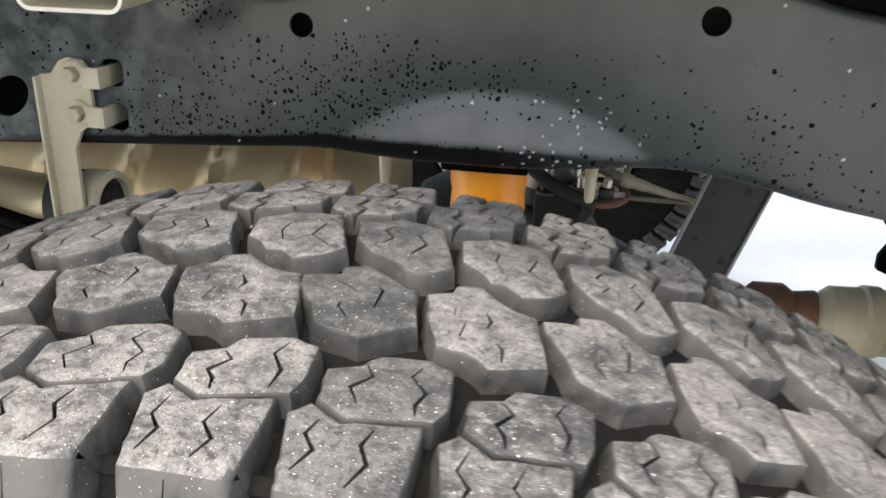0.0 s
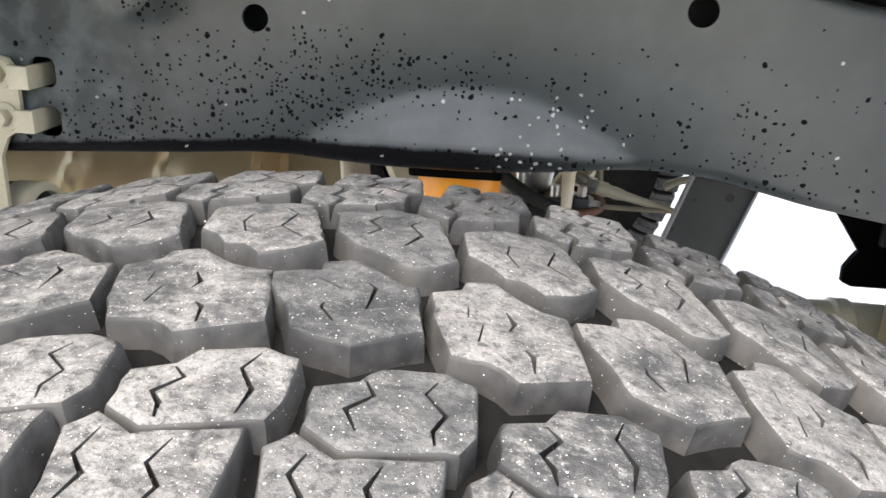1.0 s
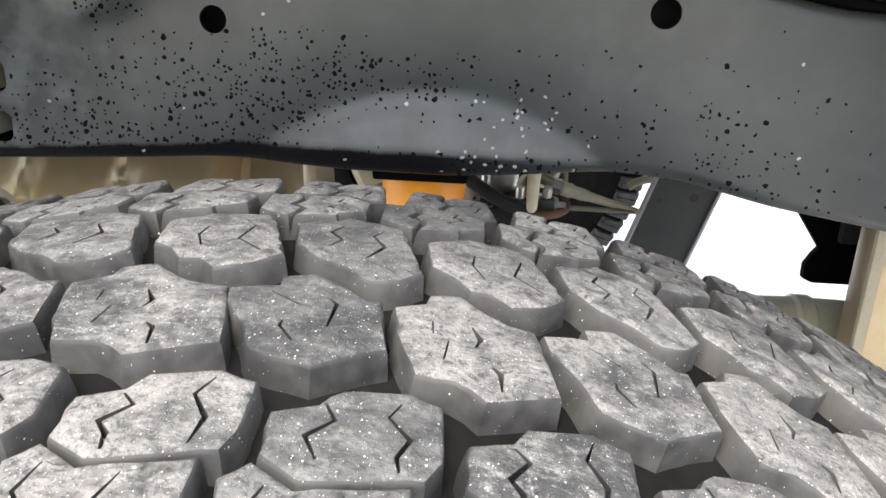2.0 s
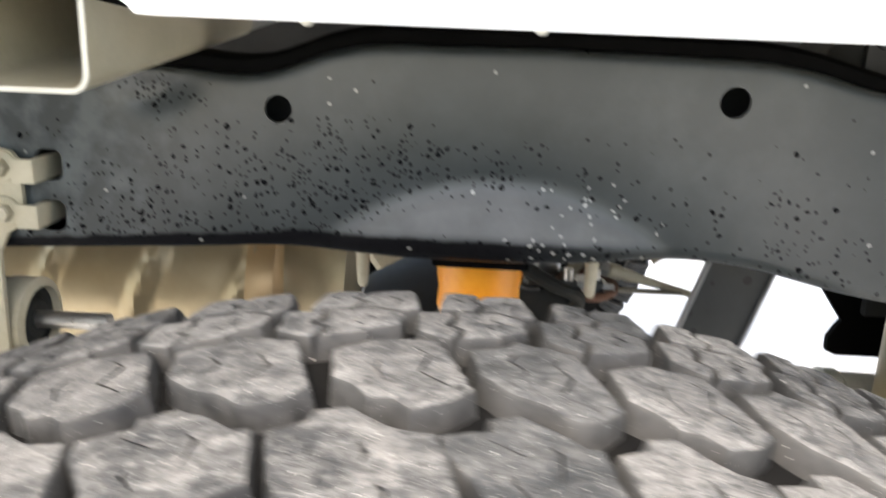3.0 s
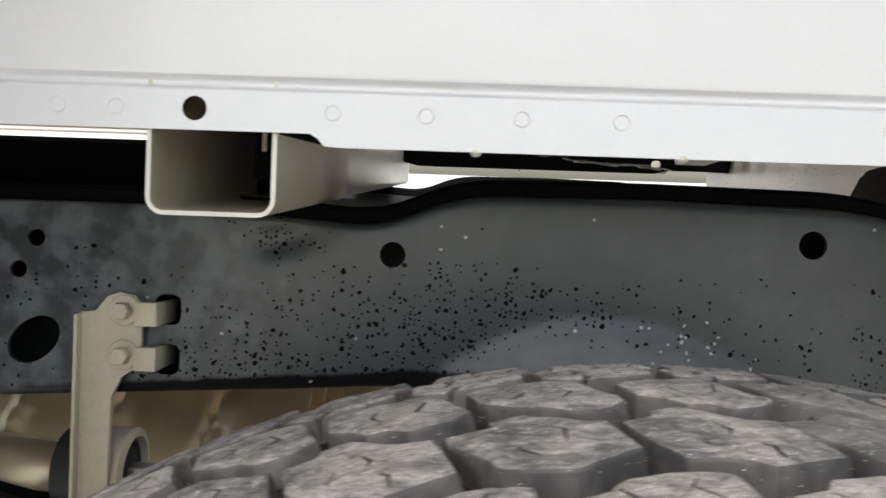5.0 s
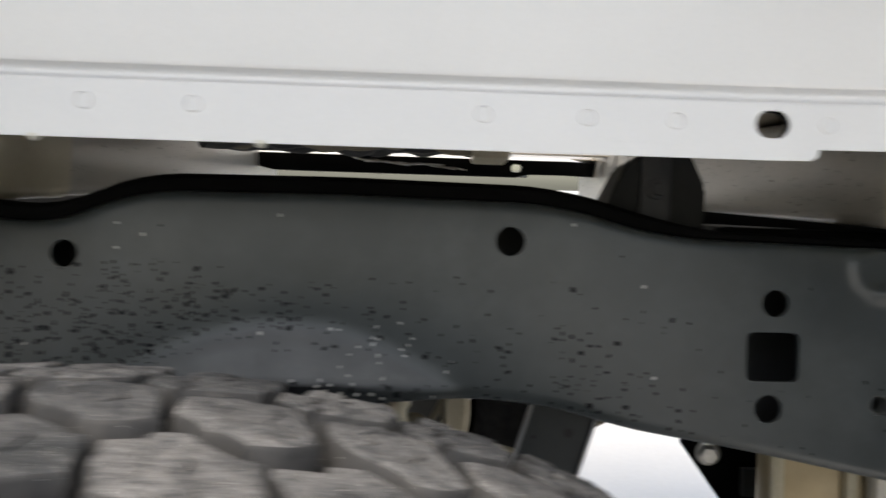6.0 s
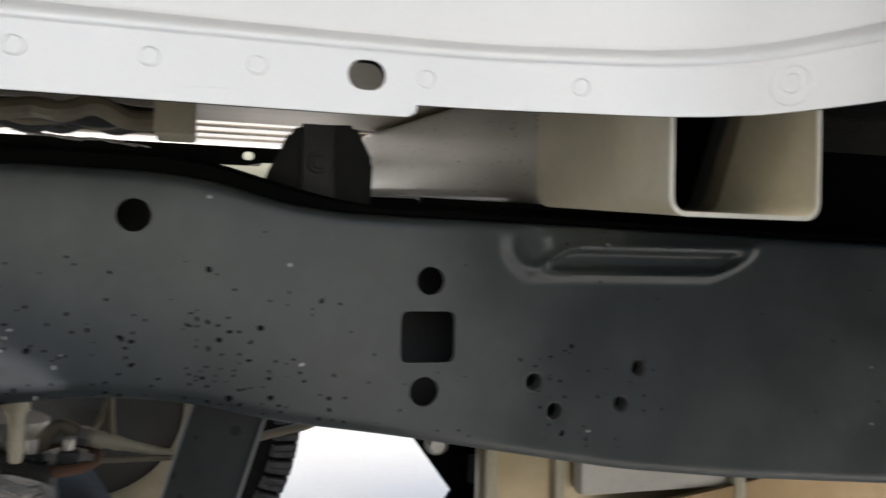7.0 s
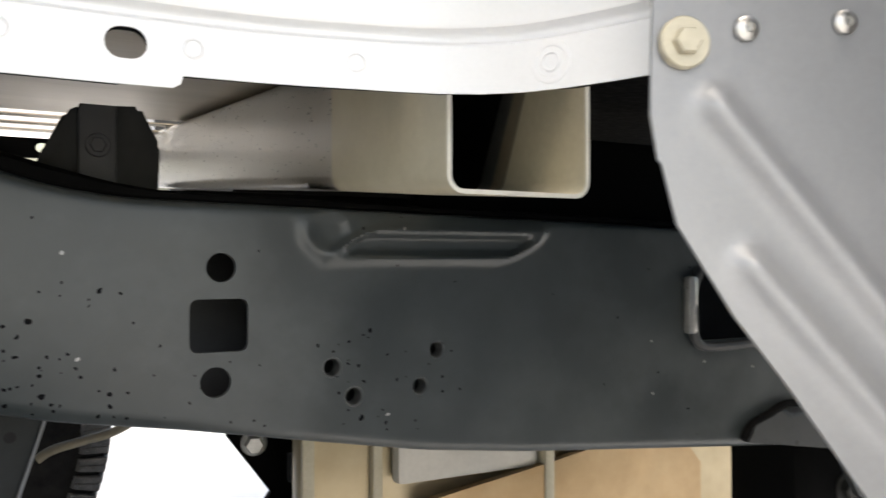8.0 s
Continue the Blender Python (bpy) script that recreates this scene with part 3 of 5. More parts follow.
def add_block(bm, outline, slits, deep):
    """A worn top with slits, a rounded rim and flanks with draft."""
    rim = [(a + 0.75 * noise.noise(Vector((a * 0.3, b * 0.3, 3.0))), b + 0.75 * noise.noise(Vector((a * 0.3, b * 0.3, 9.0)))) for a, b in dense(shrunk(outline, 0.0), 3.2)]
    mid, top = shrunk(rim, 0.45), shrunk(rim, 1.7)
    foot = shrunk(rim, -0.9)
    slots = [zigzag(l, 1.3) for l in slits]
    v, f, loops = sheet(top, slots, 2.6)
    tv = [bm.verts.new(on_tyre(a, b, 0.9 * (noise.noise(Vector((a * 0.12, b * 0.12, len(outline)))) + 0.3) + 0.55 * max(0.0, noise.noise(Vector((a * 0.33, b * 0.33, 5.0 + len(outline))))))) for a, b in v]
    for t in f:
        bm.faces.new([tv[i] for i in t])
    mv = [bm.verts.new(on_tyre(a, b, 0.85)) for a, b in mid]
    rv = [bm.verts.new(on_tyre(a, b, 1.9)) for a, b in rim]
    fv = [bm.verts.new(on_tyre(a, b, deep + 1.0)) for a, b in foot]
    o, n = loops[0], len(rim)
    for i in range(n):
        j = (i + 1) % n
        bm.faces.new((tv[o[i]], tv[o[j]], mv[j], mv[i]))
        bm.faces.new((mv[i], mv[j], rv[j], rv[i]))
        bm.faces.new((rv[i], rv[j], fv[j], fv[i]))
    for l in loops[1:]:
        lv = [bm.verts.new(on_tyre(*v[i], 5.0)) for i in l]
        for i in range(len(l)):
            j = (i + 1) % len(l)
            bm.faces.new((tv[l[i]], lv[i], lv[j], tv[l[j]]))
        bm.faces.new(lv)
    for q in [q for q in bm.verts if not q.link_faces]:
        bm.verts.remove(q)


def block_mesh(name, outline, slits, deep=10.0, second=None):
    """One tread block, or two halves of one with a narrow zigzag gap between."""
    bm = bmesh.new()
    add_block(bm, outline, slits, deep)
    if second:
        add_block(bm, *second, deep)
    bmesh.ops.recalc_face_normals(bm, faces=bm.faces)
    me = bpy.data.meshes.new(name)
    bm.to_mesh(me)
    bm.free()
    me.materials.append(TREAD)
    # flanks: unworn rubber, with some of their shade put into the colour
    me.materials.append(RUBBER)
    c = R0
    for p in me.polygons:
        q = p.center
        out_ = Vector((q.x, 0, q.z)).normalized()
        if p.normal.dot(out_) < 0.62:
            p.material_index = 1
    me.shade_smooth()
    me.set_sharp_from_angle(angle=radians(46))
    return me


# outlines in millimetres: along the tread, across it
SHOULDER_BLOCK = [(-18.5, -72.2), (-13.2, -67.3), (-3.8, -72.4), (17.6, -67.9), (17.2, -80), (16.8, -92), (15.5, -118), (15, -146), (-12, -146), (-12.5, -118), (-14, -92), (-16, -82)]
SHOULDER_SLITS = [[(-9.9, -72.5), (-12, -79), (-8.1, -83.3), (-10.3, -90.5)], [(4.7, -73), (2.6, -79.7), (6.9, -84.5), (4.2, -90.8)], [(-0.4, -97), (0.4, -120), (0, -142)]]
SHOULDER_SLITS_B = [[(-9.2, -73), (-11.2, -78), (-7.6, -82.5), (-11.0, -89.5)], [(5.3, -72.5), (3.4, -78.5), (6.4, -83.5), (3.2, -91.3)], [(-0.4, -97), (0.4, -120), (0, -142)]]
INNER_BLOCK = [(-16.8, -66), (-17.2, -54.6), (-8, -51.6), (-5.4, -46.6), (9.5, -43.4), (18.2, -46), (18.6, -61.5), (16.6, -66), (-7, -71.2)]
INNER_SLITS = [[(-7.3, -53.2), (-4.2, -56), (-8.3, -62.1), (-5.8, -64.6), (-4.9, -68.6)], [(9.4, -46.6), (7.2, -53), (11.3, -58.5), (10.3, -65.5)]]
INNER_BLOCK_B = [(-16.4, -65.6), (-17.4, -54.0), (-8.4, -50.4), (-4.4, -45.2), (9.9, -43.0), (17.4, -45.4), (18.9, -61.0), (15.8, -66.4), (-7.4, -71.0)]
INNER_SLITS_B = [[(-6.6, -50.6), (-3.9, -54.5), (-8.6, -60.4), (-5.4, -65.2)], [(8.6, -47.5), (6.6, -52.6), (11.6, -57.2), (9.6, -62.0), (10.6, -65.8)]]
CENTRE_BLOCK = [(-10.3, -36.8), (-15.4, -25), (-18.6, -10.2), (-10.8, -6), (-10.4, -1.2), (-2, 0.9), (5, -5.6), (10.8, -8.6), (17.6, -9.6), (21, -22), (23.4, -34.5), (6.5, -41.4), (-1.3, -36.6)]
CENTRE_SLITS = [[(1.4, -14.8), (3.9, -19.1), (2.8, -22.1)], [(6.8, -29.8), (8.8, -31.7), (9.4, -37.0)], [(-8.3, -15.2), (-7.7, -20.7)], [(-3.8, -22), (-4.4, -30.5)]]
CENTRE_BLOCK_B = [(-7.8, -36.2), (-12.5, -26.5), (-18.8, -17), (-20.6, -10), (-8.6, -6.4), (-9.2, -1.6), (-0.8, 1.3), (7.4, -3.4), (14.6, -9.2), (18.4, -9), (22.6, -29.4), (11, -36.6), (7, -39.4), (-2, -37.8)]
CENTRE_SLITS_B = [[(-9.2, -11.2), (-1, -16.3)], [(5.1, -10.9), (7.8, -14), (7.4, -24)], [(-3.2, -23.4), (-3.3, -26), (0.8, -31.1)]]
FAR_BLOCK = [(-19.6, 16), (-22.4, 33.4), (-9.6, 42.2), (8.4, 42), (13.6, 28.2), (19, 12), (13.4, 4.4), (3.2, 0), (-1.8, 4.6), (-8, 4.8), (-13, 11)]
FAR_SLITS = [[(-7.5, 27.9), (-7.9, 20.5), (-4.3, 12.3)], [(1.8, 33.8), (6.5, 28.8), (4.3, 18.9), (12.6, 12)]]
FAR_BLOCK_B = [(-19.2, 20), (-22.6, 36), (-11.2, 41.8), (-8.6, 46.2), (9.6, 40.6), (13.8, 26.4), (18.6, 10.6), (13.4, 3.4), (5.2, 0.4), (-2.8, 7.2), (-10.8, 10.8)]
FAR_SLITS_B = [[(-8.4, 36.5), (-11, 30), (-6.6, 24), (-9.4, 18.5)], [(4.2, 35.5), (1.8, 29.5), (6.2, 22.4), (2.6, 13)]]
# the two inner rows are split by a zigzag gap
INNER_HALF = [(-18, -8.5), (-17.4, 2.5), (-9.5, 7), (-9, 9.5), (4.2, 13.2), (2.2, 5), (6.7, 1), (4.2, -4), (5.2, -12.1), (-9, -13)]
INNER_HALF_B = [(5.9, 13.6), (7, 14), (11.5, 12), (17, 7.5), (18, -11), (6.9, -11.9), (5.9, -4), (8.4, 1), (3.9, 5)]
HALF_SLIT = [(-7.5, 5.0), (-5, 2), (-9.5, -1.5), (-9, -4), (-6.5, -6), (-8, -9.3)]
SHOULDER_HALF = [(-18.5, -71.5), (-13.5, -68), (-4.5, -73), (1.0, -72.3), (-1.8, -79), (2.2, -84), (-0.6, -92), (-0.6, -118), (-0.6, -146), (-13, -146), (-14, -118), (-15.5, -92)]
SHOULDER_HALF_B = [(2.8, -72), (15.5, -70.5), (14.5, -92), (14, -118), (13.5, -146), (1.0, -146), (1.0, -118), (1.0, -92), (3.8, -84), (-0.2, -79)]


def flipped(lines):
    return [(-a, -b) for a, b in lines]


def moved(lines, dw):
    return [(a, b + dw) for a, b in lines]


def pitched(lines, k):
    return [(a * k, b) for a, b in lines]


def row_meshes(name, shapes, deep):
    """The meshes of one row: long and short, each in every shape."""
    out = {}
    for size, k in (("long", LONG / UNIT), ("short", SHORT / UNIT)):
        out[size] = []
        for n, (outline, slits, *second) in enumerate(shapes):
            other = [(pitched(second[0], k), [pitched(l, k) for l in second[1]])] if second else [None]
            out[size].append(block_mesh(name, pitched(outline, k), [pitched(l, k) for l in slits], deep, other[0]))
    return out


ROWS = [   # meshes, phase of the row in pitches
    (row_meshes("shoulder_outer", [(SHOULDER_BLOCK, SHOULDER_SLITS), (SHOULDER_BLOCK, SHOULDER_SLITS_B)], 11.0), 0.27),
    (row_meshes("inner_outer", [(INNER_BLOCK, INNER_SLITS), (INNER_BLOCK_B, INNER_SLITS_B)], 8.5), 0.36),
    (row_meshes("centre_outer", [(CENTRE_BLOCK_B, CENTRE_SLITS_B), (CENTRE_BLOCK, CENTRE_SLITS)], 8.5), 0.865),
    (row_meshes("centre_inner", [(FAR_BLOCK, FAR_SLITS), (FAR_BLOCK_B, FAR_SLITS_B)], 8.5), 0.07),
    (row_meshes("inner_inner", [(flipped(moved(INNER_HALF, -57)), [flipped(moved(HALF_SLIT, -57))], flipped(moved(INNER_HALF_B, -57)), [])], 8.5), 0.52),
    (row_meshes("shoulder_inner", [(flipped(SHOULDER_HALF), [flipped(SHOULDER_SLITS[0])], flipped(SHOULDER_HALF_B), [flipped([(8.5, -76), (6.5, -80), (10, -84), (8, -90)])])], 11.0), 0.61),
]


def build_wheel(label, group):
    w = thing("wheel", label, "wheel", (0, 0, 0), group)
    bm = bmesh.new()
    prof = [section(q, 8.5 + 2.5 * min(max((abs(q) - 70) / 8, 0), 1)) for q in np.concatenate([np.arange(-274, -140, 6), np.arange(-140, 141, 4), np.arange(146, 275, 6)])]
    inner = [(y * 0.93, r - 0.004) for y, r in prof[::-1]]
    turned(bm, [(r, y) for y, r in prof + inner], pose(0, 0, 0, -90), 160, closed=True)
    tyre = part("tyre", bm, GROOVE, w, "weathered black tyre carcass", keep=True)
    bm = bmesh.new()
    ri, yi = 0.224, section(262, 10)[0]
    turned(bm, [(ri, -yi), (ri + 0.012, -yi), (ri + 0.012, -yi + 0.006), (ri - 0.014, -yi + 0.03), (ri - 0.03, 0), (ri - 0.014, yi - 0.03), (ri + 0.012, yi - 0.006), (ri + 0.012, yi), (ri, yi), (ri - 0.04, 0.01), (ri - 0.04, -0.01)], pose(0, 0, 0, -90), 64, closed=True)
    part("rim", bm, ALLOY, w, "pale tan steel rim", keep=True)
    bm = bmesh.new()
    turned(bm, [(0.03, -0.06), (0.055, -0.05), (0.075, -0.02), (0.14, -0.01), (ri - 0.025, -0.03), (ri - 0.025, -0.02), (0.14, 0.0), (0.075, 0.02), (0.03, 0.02)], pose(0, 0, 0, -90), 48)
    part("wheel_disc", bm, DARK, w, keep=True)
    rest = bmesh.new()
    for meshes, phase in ROWS:
        for k in range(-LONGS, SHORTS):
            u = k + phase
            kind = meshes["long" if u < 0 else "short"]
            me = kind[k % len(kind)]
            a = (-8.7 + u * (LONG if u < 0 else SHORT)) / 1000 / R0
            a = (a + math.pi) % (2 * math.pi) - math.pi
            if abs(a) < radians(66):
                o = part("tread_block", me, None, tyre, keep=True)
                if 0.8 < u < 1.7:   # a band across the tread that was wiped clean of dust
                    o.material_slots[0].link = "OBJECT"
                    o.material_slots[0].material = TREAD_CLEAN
                o.matrix_basis = pose(0, 0, 0, 0, math.degrees(a), 0)
            elif abs(a) < radians(178):
                n0 = len(rest.verts)
                rest.from_mesh(me)
                rest.verts.ensure_lookup_table()
                bmesh.ops.transform(rest, matrix=pose(0, 0, 0, 0, math.degrees(a), 0), verts=rest.verts[n0:])
    me2 = bpy.data.meshes.new("lower_tread")
    rest.to_mesh(me2)
    rest.free()
    me2.materials.append(TREAD), me2.materials.append(RUBBER)
    part("lower_tread", me2, None, tyre, "rest of the tread blocks", keep=True, kind="stuff")
    return w


CAMBER = 2.8
wheel = build_wheel("worn black all-terrain tyre with dusty blocky tread", "wheels")
wheel.matrix_basis = Matrix.Translation((0, 0.2863 + R0 * math.sin(radians(CAMBER)), 0.831 - R0 * math.cos(radians(CAMBER)))) @ pose(0, 0, 0, CAMBER)

# ---- wheelhouse panel of the bed ----
PLAN = [(-1.0, 0.474), (-0.3, 0.474), (0.27, 0.476), (0.33, 0.474), (0.37, 0.464), (0.404, 0.441), (0.428, 0.404), (0.444, 0.366), (0.456, 0.33), (0.48, 0.27), (0.53, 0.15)]
plan_len = [0.0]
for a, b in zip(PLAN, PLAN[1:]):
    plan_len.append(plan_len[-1] + math.dist(a, b))


def plan_at(s):
    """Place and outward normal on the plan of the panel, by the length along it."""
    f = lambda q: np.array([np.interp(q, plan_len, [p[k] for p in PLAN]) for k in (0, 1)])
    p = np.mean([f(s + d) for d in np.linspace(-0.03, 0.03, 9)], 0)
    t = np.mean([f(s + d + 0.004) - f(s + d - 0.004) for d in np.linspace(-0.03, 0.03, 9)], 0)
    t = t / np.linalg.norm(t)
    return p, np.array((t[1], -t[0]))


def s_of(x):
    return float(np.interp(x, [p[0] for p in PLAN], plan_len))


wheelhouse = thing("wheelhouse", "silver painted truck bed wheelhouse panel with a spot-welded lower flange", "wheelhouse panel", (0.0, 0.474, 0.92))


def house_at(s, z, d):
    p, n = plan_at(s)
    out = -d
    if z > 0.9395:
        q = z - 0.9395
        out += -0.0050 * math.exp(-((z - 0.9453) / 0.0027) ** 4)
        out += 0.10 * q + 5.4 * max(0.0, q - 0.10) ** 2
    p = p + n * out
    k = min(max((s - s_of(0.345)) / 0.11, 0.0), 1.0)   # the front end hangs a little lower
    return Vector((p[0], p[1], z - 0.0055 * k * k * (3 - 2 * k)))


s0, s1, sa, sb = s_of(-0.95), s_of(0.455), s_of(-0.148), s_of(0.291)
low = [(s, 0.9215) for s in np.arange(s0, sa - 0.003, 0.02)] + [(sa - 0.001, 0.9215), (sa + 0.003, 0.919), (sa + 0.006, 0.9155)]
low += [(s, 0.9150) for s in np.arange(sa + 0.015, sb - 0.006, 0.02)] + [(sb - 0.003, 0.9152), (sb, 0.917), (sb + 0.001, 0.9205)] + [(s, 0.9205) for s in np.arange(sb + 0.01, s1, 0.02)]
outline = low + [(s, 1.30) for s in np.arange(s1, s0 - 0.001, -0.03)]
bm = bmesh.new()
fl_out = low + [(s, 0.9400) for s in np.arange(s1 - 0.012, s0 - 0.001, -0.012)]
plate(bm, fl_out, [ring(s_of(-0.2062), 0.9322, 0.0061), rounded(s_of(0.270) - 0.0080, s_of(0.270) + 0.0080, 0.9252, 0.9380, 0.0062)], house_at, 0.0012, 0.0040)
part("flange", bm, SILVER, wheelhouse, "bright silver flange")
bm = bmesh.new()
rows = []
for z in [0.940, 0.9410, 0.9418, 0.9424, 0.9430, 0.9437, 0.9445, 0.9453, 0.9461, 0.9469, 0.9476, 0.9482, 0.9488, 0.9496, 0.951, 0.954] + list(np.linspace(0.960, 1.08, 14)) + list(np.linspace(1.10, 1.30, 12)):
    rows.append([bm.verts.new(house_at(s, z, 0.0)) for s in np.arange(s0, s1, 0.012)] + [bm.verts.new(house_at(s, z, 0.0012)) for s in np.arange(s0, s1, 0.012)[::-1]])
for a, b in zip(rows, rows[1:]):
    for i in range(len(a)):
        j = (i + 1) % len(a)
        bm.faces.new((a[i], a[j], b[j], b[i]))
bm.faces.new(rows[0]), bm.faces.new(rows[-1])
part("wall", bm, SILVER, wheelhouse, "smooth silver side wall")
# black sheet just inside the flange and the foot of the wall
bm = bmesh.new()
sheet_edge = [(s, z + 0.001) for s, z in low[::3]] + [(s, 0.946) for s in np.arange(s1 - 0.02, s0 + 0.02, -0.05)]
plate(bm, sheet_edge, [ring(s_of(-0.2062), 0.9322, 0.0075), rounded(s_of(0.270) - 0.0085, s_of(0.270) + 0.0085, 0.9247, 0.9385, 0.0065)], lambda u, v, d: house_at(u, v, 0.0075 + d), 0.001, 0.03)
part("inner_coat", bm, BLACK, wheelhouse, "black sheet behind the flange")
for x in (-0.274, -0.245, -0.138, -0.092, -0.045, 0.004, 0.136, 0.184, 0.225, 0.296, 0.364, 0.4265):
    s = s_of(x)
    p, n = plan_at(s)
    p = house_at(s, 0.932, 0.0)
    bm = bmesh.new()
    turn = Matrix.Translation(p) @ Vector((n[0], n[1], 0)).to_track_quat("Z", "Y").to_matrix().to_4x4()
    turned(bm, [(0.0044, -0.0005), (0.0042, 0.0006), (0.0036, 0.0008), (0.0032, 0.0002), (0.0012, 0.0001)], turn, 20)
    if x == 0.4265:
        turned(bm, [(0.0092, -0.0005), (0.0090, 0.0005), (0.0080, 0.0008), (0.0066, 0.0004), (0.0060, -0.0004)], turn, 28)
    part("spot_weld", bm, SILVER, wheelhouse)
for k, x in enumerate((0.1955, 0.2035, 0.2115)):
    p, n = plan_at(s_of(x))
    bm = bmesh.new()
    box(bm, (x - 0.0028, p[1] - 0.0003, 0.9215), (x + 0.0028, p[1] + 0.0005, 0.9225 + 0.0022 * (k != 1)), 0.0)
    part("stamp_mark", bm, SILVER, wheelhouse, "faint stamped mark")

for x in (-0.067, 0.0346):
    bm = bmesh.new()
    turned(bm, [(0.0012, 0.0020), (0.0026, 0.0014), (0.0030, 0.0), (0.0020, -0.0014), (0.0010, -0.0018)], Matrix.Translation((x, 0.4770, 0.9148)), 14)
    part("sealer_drip", bm, PALE, wheelhouse, "pale drip of sealer")

# ---- brace plate in front of the wheelhouse ----
brace = thing("brace_plate", "grey-silver ribbed brace plate bolted beside the wheelhouse", "brace plate", (0.45, 0.34, 0.9))
BP, BN = np.array((0.436, 0.343)), np.array((0.33, 0.944))
BN = BN / np.linalg.norm(BN)
BT = np.array((BN[1], -BN[0]))


def brace_at(u, z, d):
    """u runs along the plate from the bolt; two long ribs stand proud of it."""
    out = -d
    for (ua, za), (ub, zb), h in (((0.0125, 0.898), (0.13, 0.7655), 0.0060), ((0.025, 0.8425), (0.13, 0.731), 0.0056)):
        a, b, p = np.array((ua, za)), np.array((ub, zb)), np.array((u, z))
        t = min(max(((p - a) @ (b - a)) / ((b - a) @ (b - a)), 0), 1)
        q = np.linalg.norm(p - a - t * (b - a)) / 0.0058
        out += h * math.exp(-q ** 2.2)
    q = BP + BT * u - BN * out
    return Vector((q[0], q[1], z))


rib_points = []
for (ua, za), (ub, zb) in (((0.0125, 0.898), (0.13, 0.7655)), ((0.025, 0.8425), (0.13, 0.731))):
    a, b = np.array((ua, za)), np.array((ub, zb))
    t = (b - a) / np.linalg.norm(b - a)
    n = np.array((-t[1], t[0]))
    for k in np.arange(-0.010, np.linalg.norm(b - a), 0.0035):
        rib_points += [tuple(a + t * k + n * w) for w in np.arange(-0.0098, 0.0099, 0.0014)]
rib_points = [p for p in rib_points if inside([(-0.004, 0.96), (-0.004, 0.875), (0.07, 0.768), (0.12, 0.70), (0.28, 0.53), (0.28, 0.96)], [p])[0]]
# the far end, out of view, is drawn long to shade the rail
bm = bmesh.new()
plate(bm, dense([(-0.0105, 1.15), (-0.0105, 0.93), (-0.0115, 0.895), (-0.009, 0.8795), (-0.0075, 0.878), (-0.002, 0.857), (0.019, 0.825), (0.040, 0.799), (0.066, 0.764), (0.12, 0.69), (0.30, 0.40), (0.50, 0.40), (0.50, 1.15)], 0.006), [], brace_at, 0.002, 0.0045, rib_points)
part("panel", bm, SILVER_DUSTY, brace)
q = BP - BN * 0.0015
hex_bolt(brace, (q[0], q[1], 0.920), (-BN[0], -BN[1], 0), 0.0050, 0.005, PLATED, 0.0092, label="yellow zinc plated bolt")
for u, z in ((0.0235, 0.926), (0.0615, 0.930)):
    bm = bmesh.new()
    q = BP + BT * u - BN * 0.0012
    turn = Matrix.Translation((q[0], q[1], z)) @ Vector((-BN[0], -BN[1], 0)).to_track_quat("Z", "Y").to_matrix().to_4x4()
    turned(bm, [(0.0046, 0), (0.0044, 0.0012), (0.0030, 0.0022), (0.0018, 0.0024), (0.0012, 0.0014)], turn, 18)
    part("rivet", bm, STEEL, brace, "shiny rivet")


# ---- cross tubes under the bed ----
ACROSS = 0.084   # rise of the cross members along y in the drawing axes
def cross_tube(x0, x1, z0, z1, y0, y1, wall):
    bm = bmesh.new()
    outer, inner = rounded(x0, x1, z0, z1, 0.009), rounded(x0 + wall, x1 - wall, z0 + wall, z1 - wall, 0.0065)
    loops = [[bm.verts.new((x, y, z + ACROSS * (y - y0))) for x, z in l] for y in (y0, y1) for l in (outer, inner)]
    n = len(outer)
    for a, b in ((0, 1), (0, 2), (1, 3), (2, 3)):
        for k in range(n):
            bm.faces.new((loops[a][k], loops[a][(k + 1) % n], loops[b][(k + 1) % n], loops[b][k]))
    return bm


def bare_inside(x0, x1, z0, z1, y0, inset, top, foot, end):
    """A liner that paints the shade inside a tube: nearer to the mouth at the top than at the foot."""
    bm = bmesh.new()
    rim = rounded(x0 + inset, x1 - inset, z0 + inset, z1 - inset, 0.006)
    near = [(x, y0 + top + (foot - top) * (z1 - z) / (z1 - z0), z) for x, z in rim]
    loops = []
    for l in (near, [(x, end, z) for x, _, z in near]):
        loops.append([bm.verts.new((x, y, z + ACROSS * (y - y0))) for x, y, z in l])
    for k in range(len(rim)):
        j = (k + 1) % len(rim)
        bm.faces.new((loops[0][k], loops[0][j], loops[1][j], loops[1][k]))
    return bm


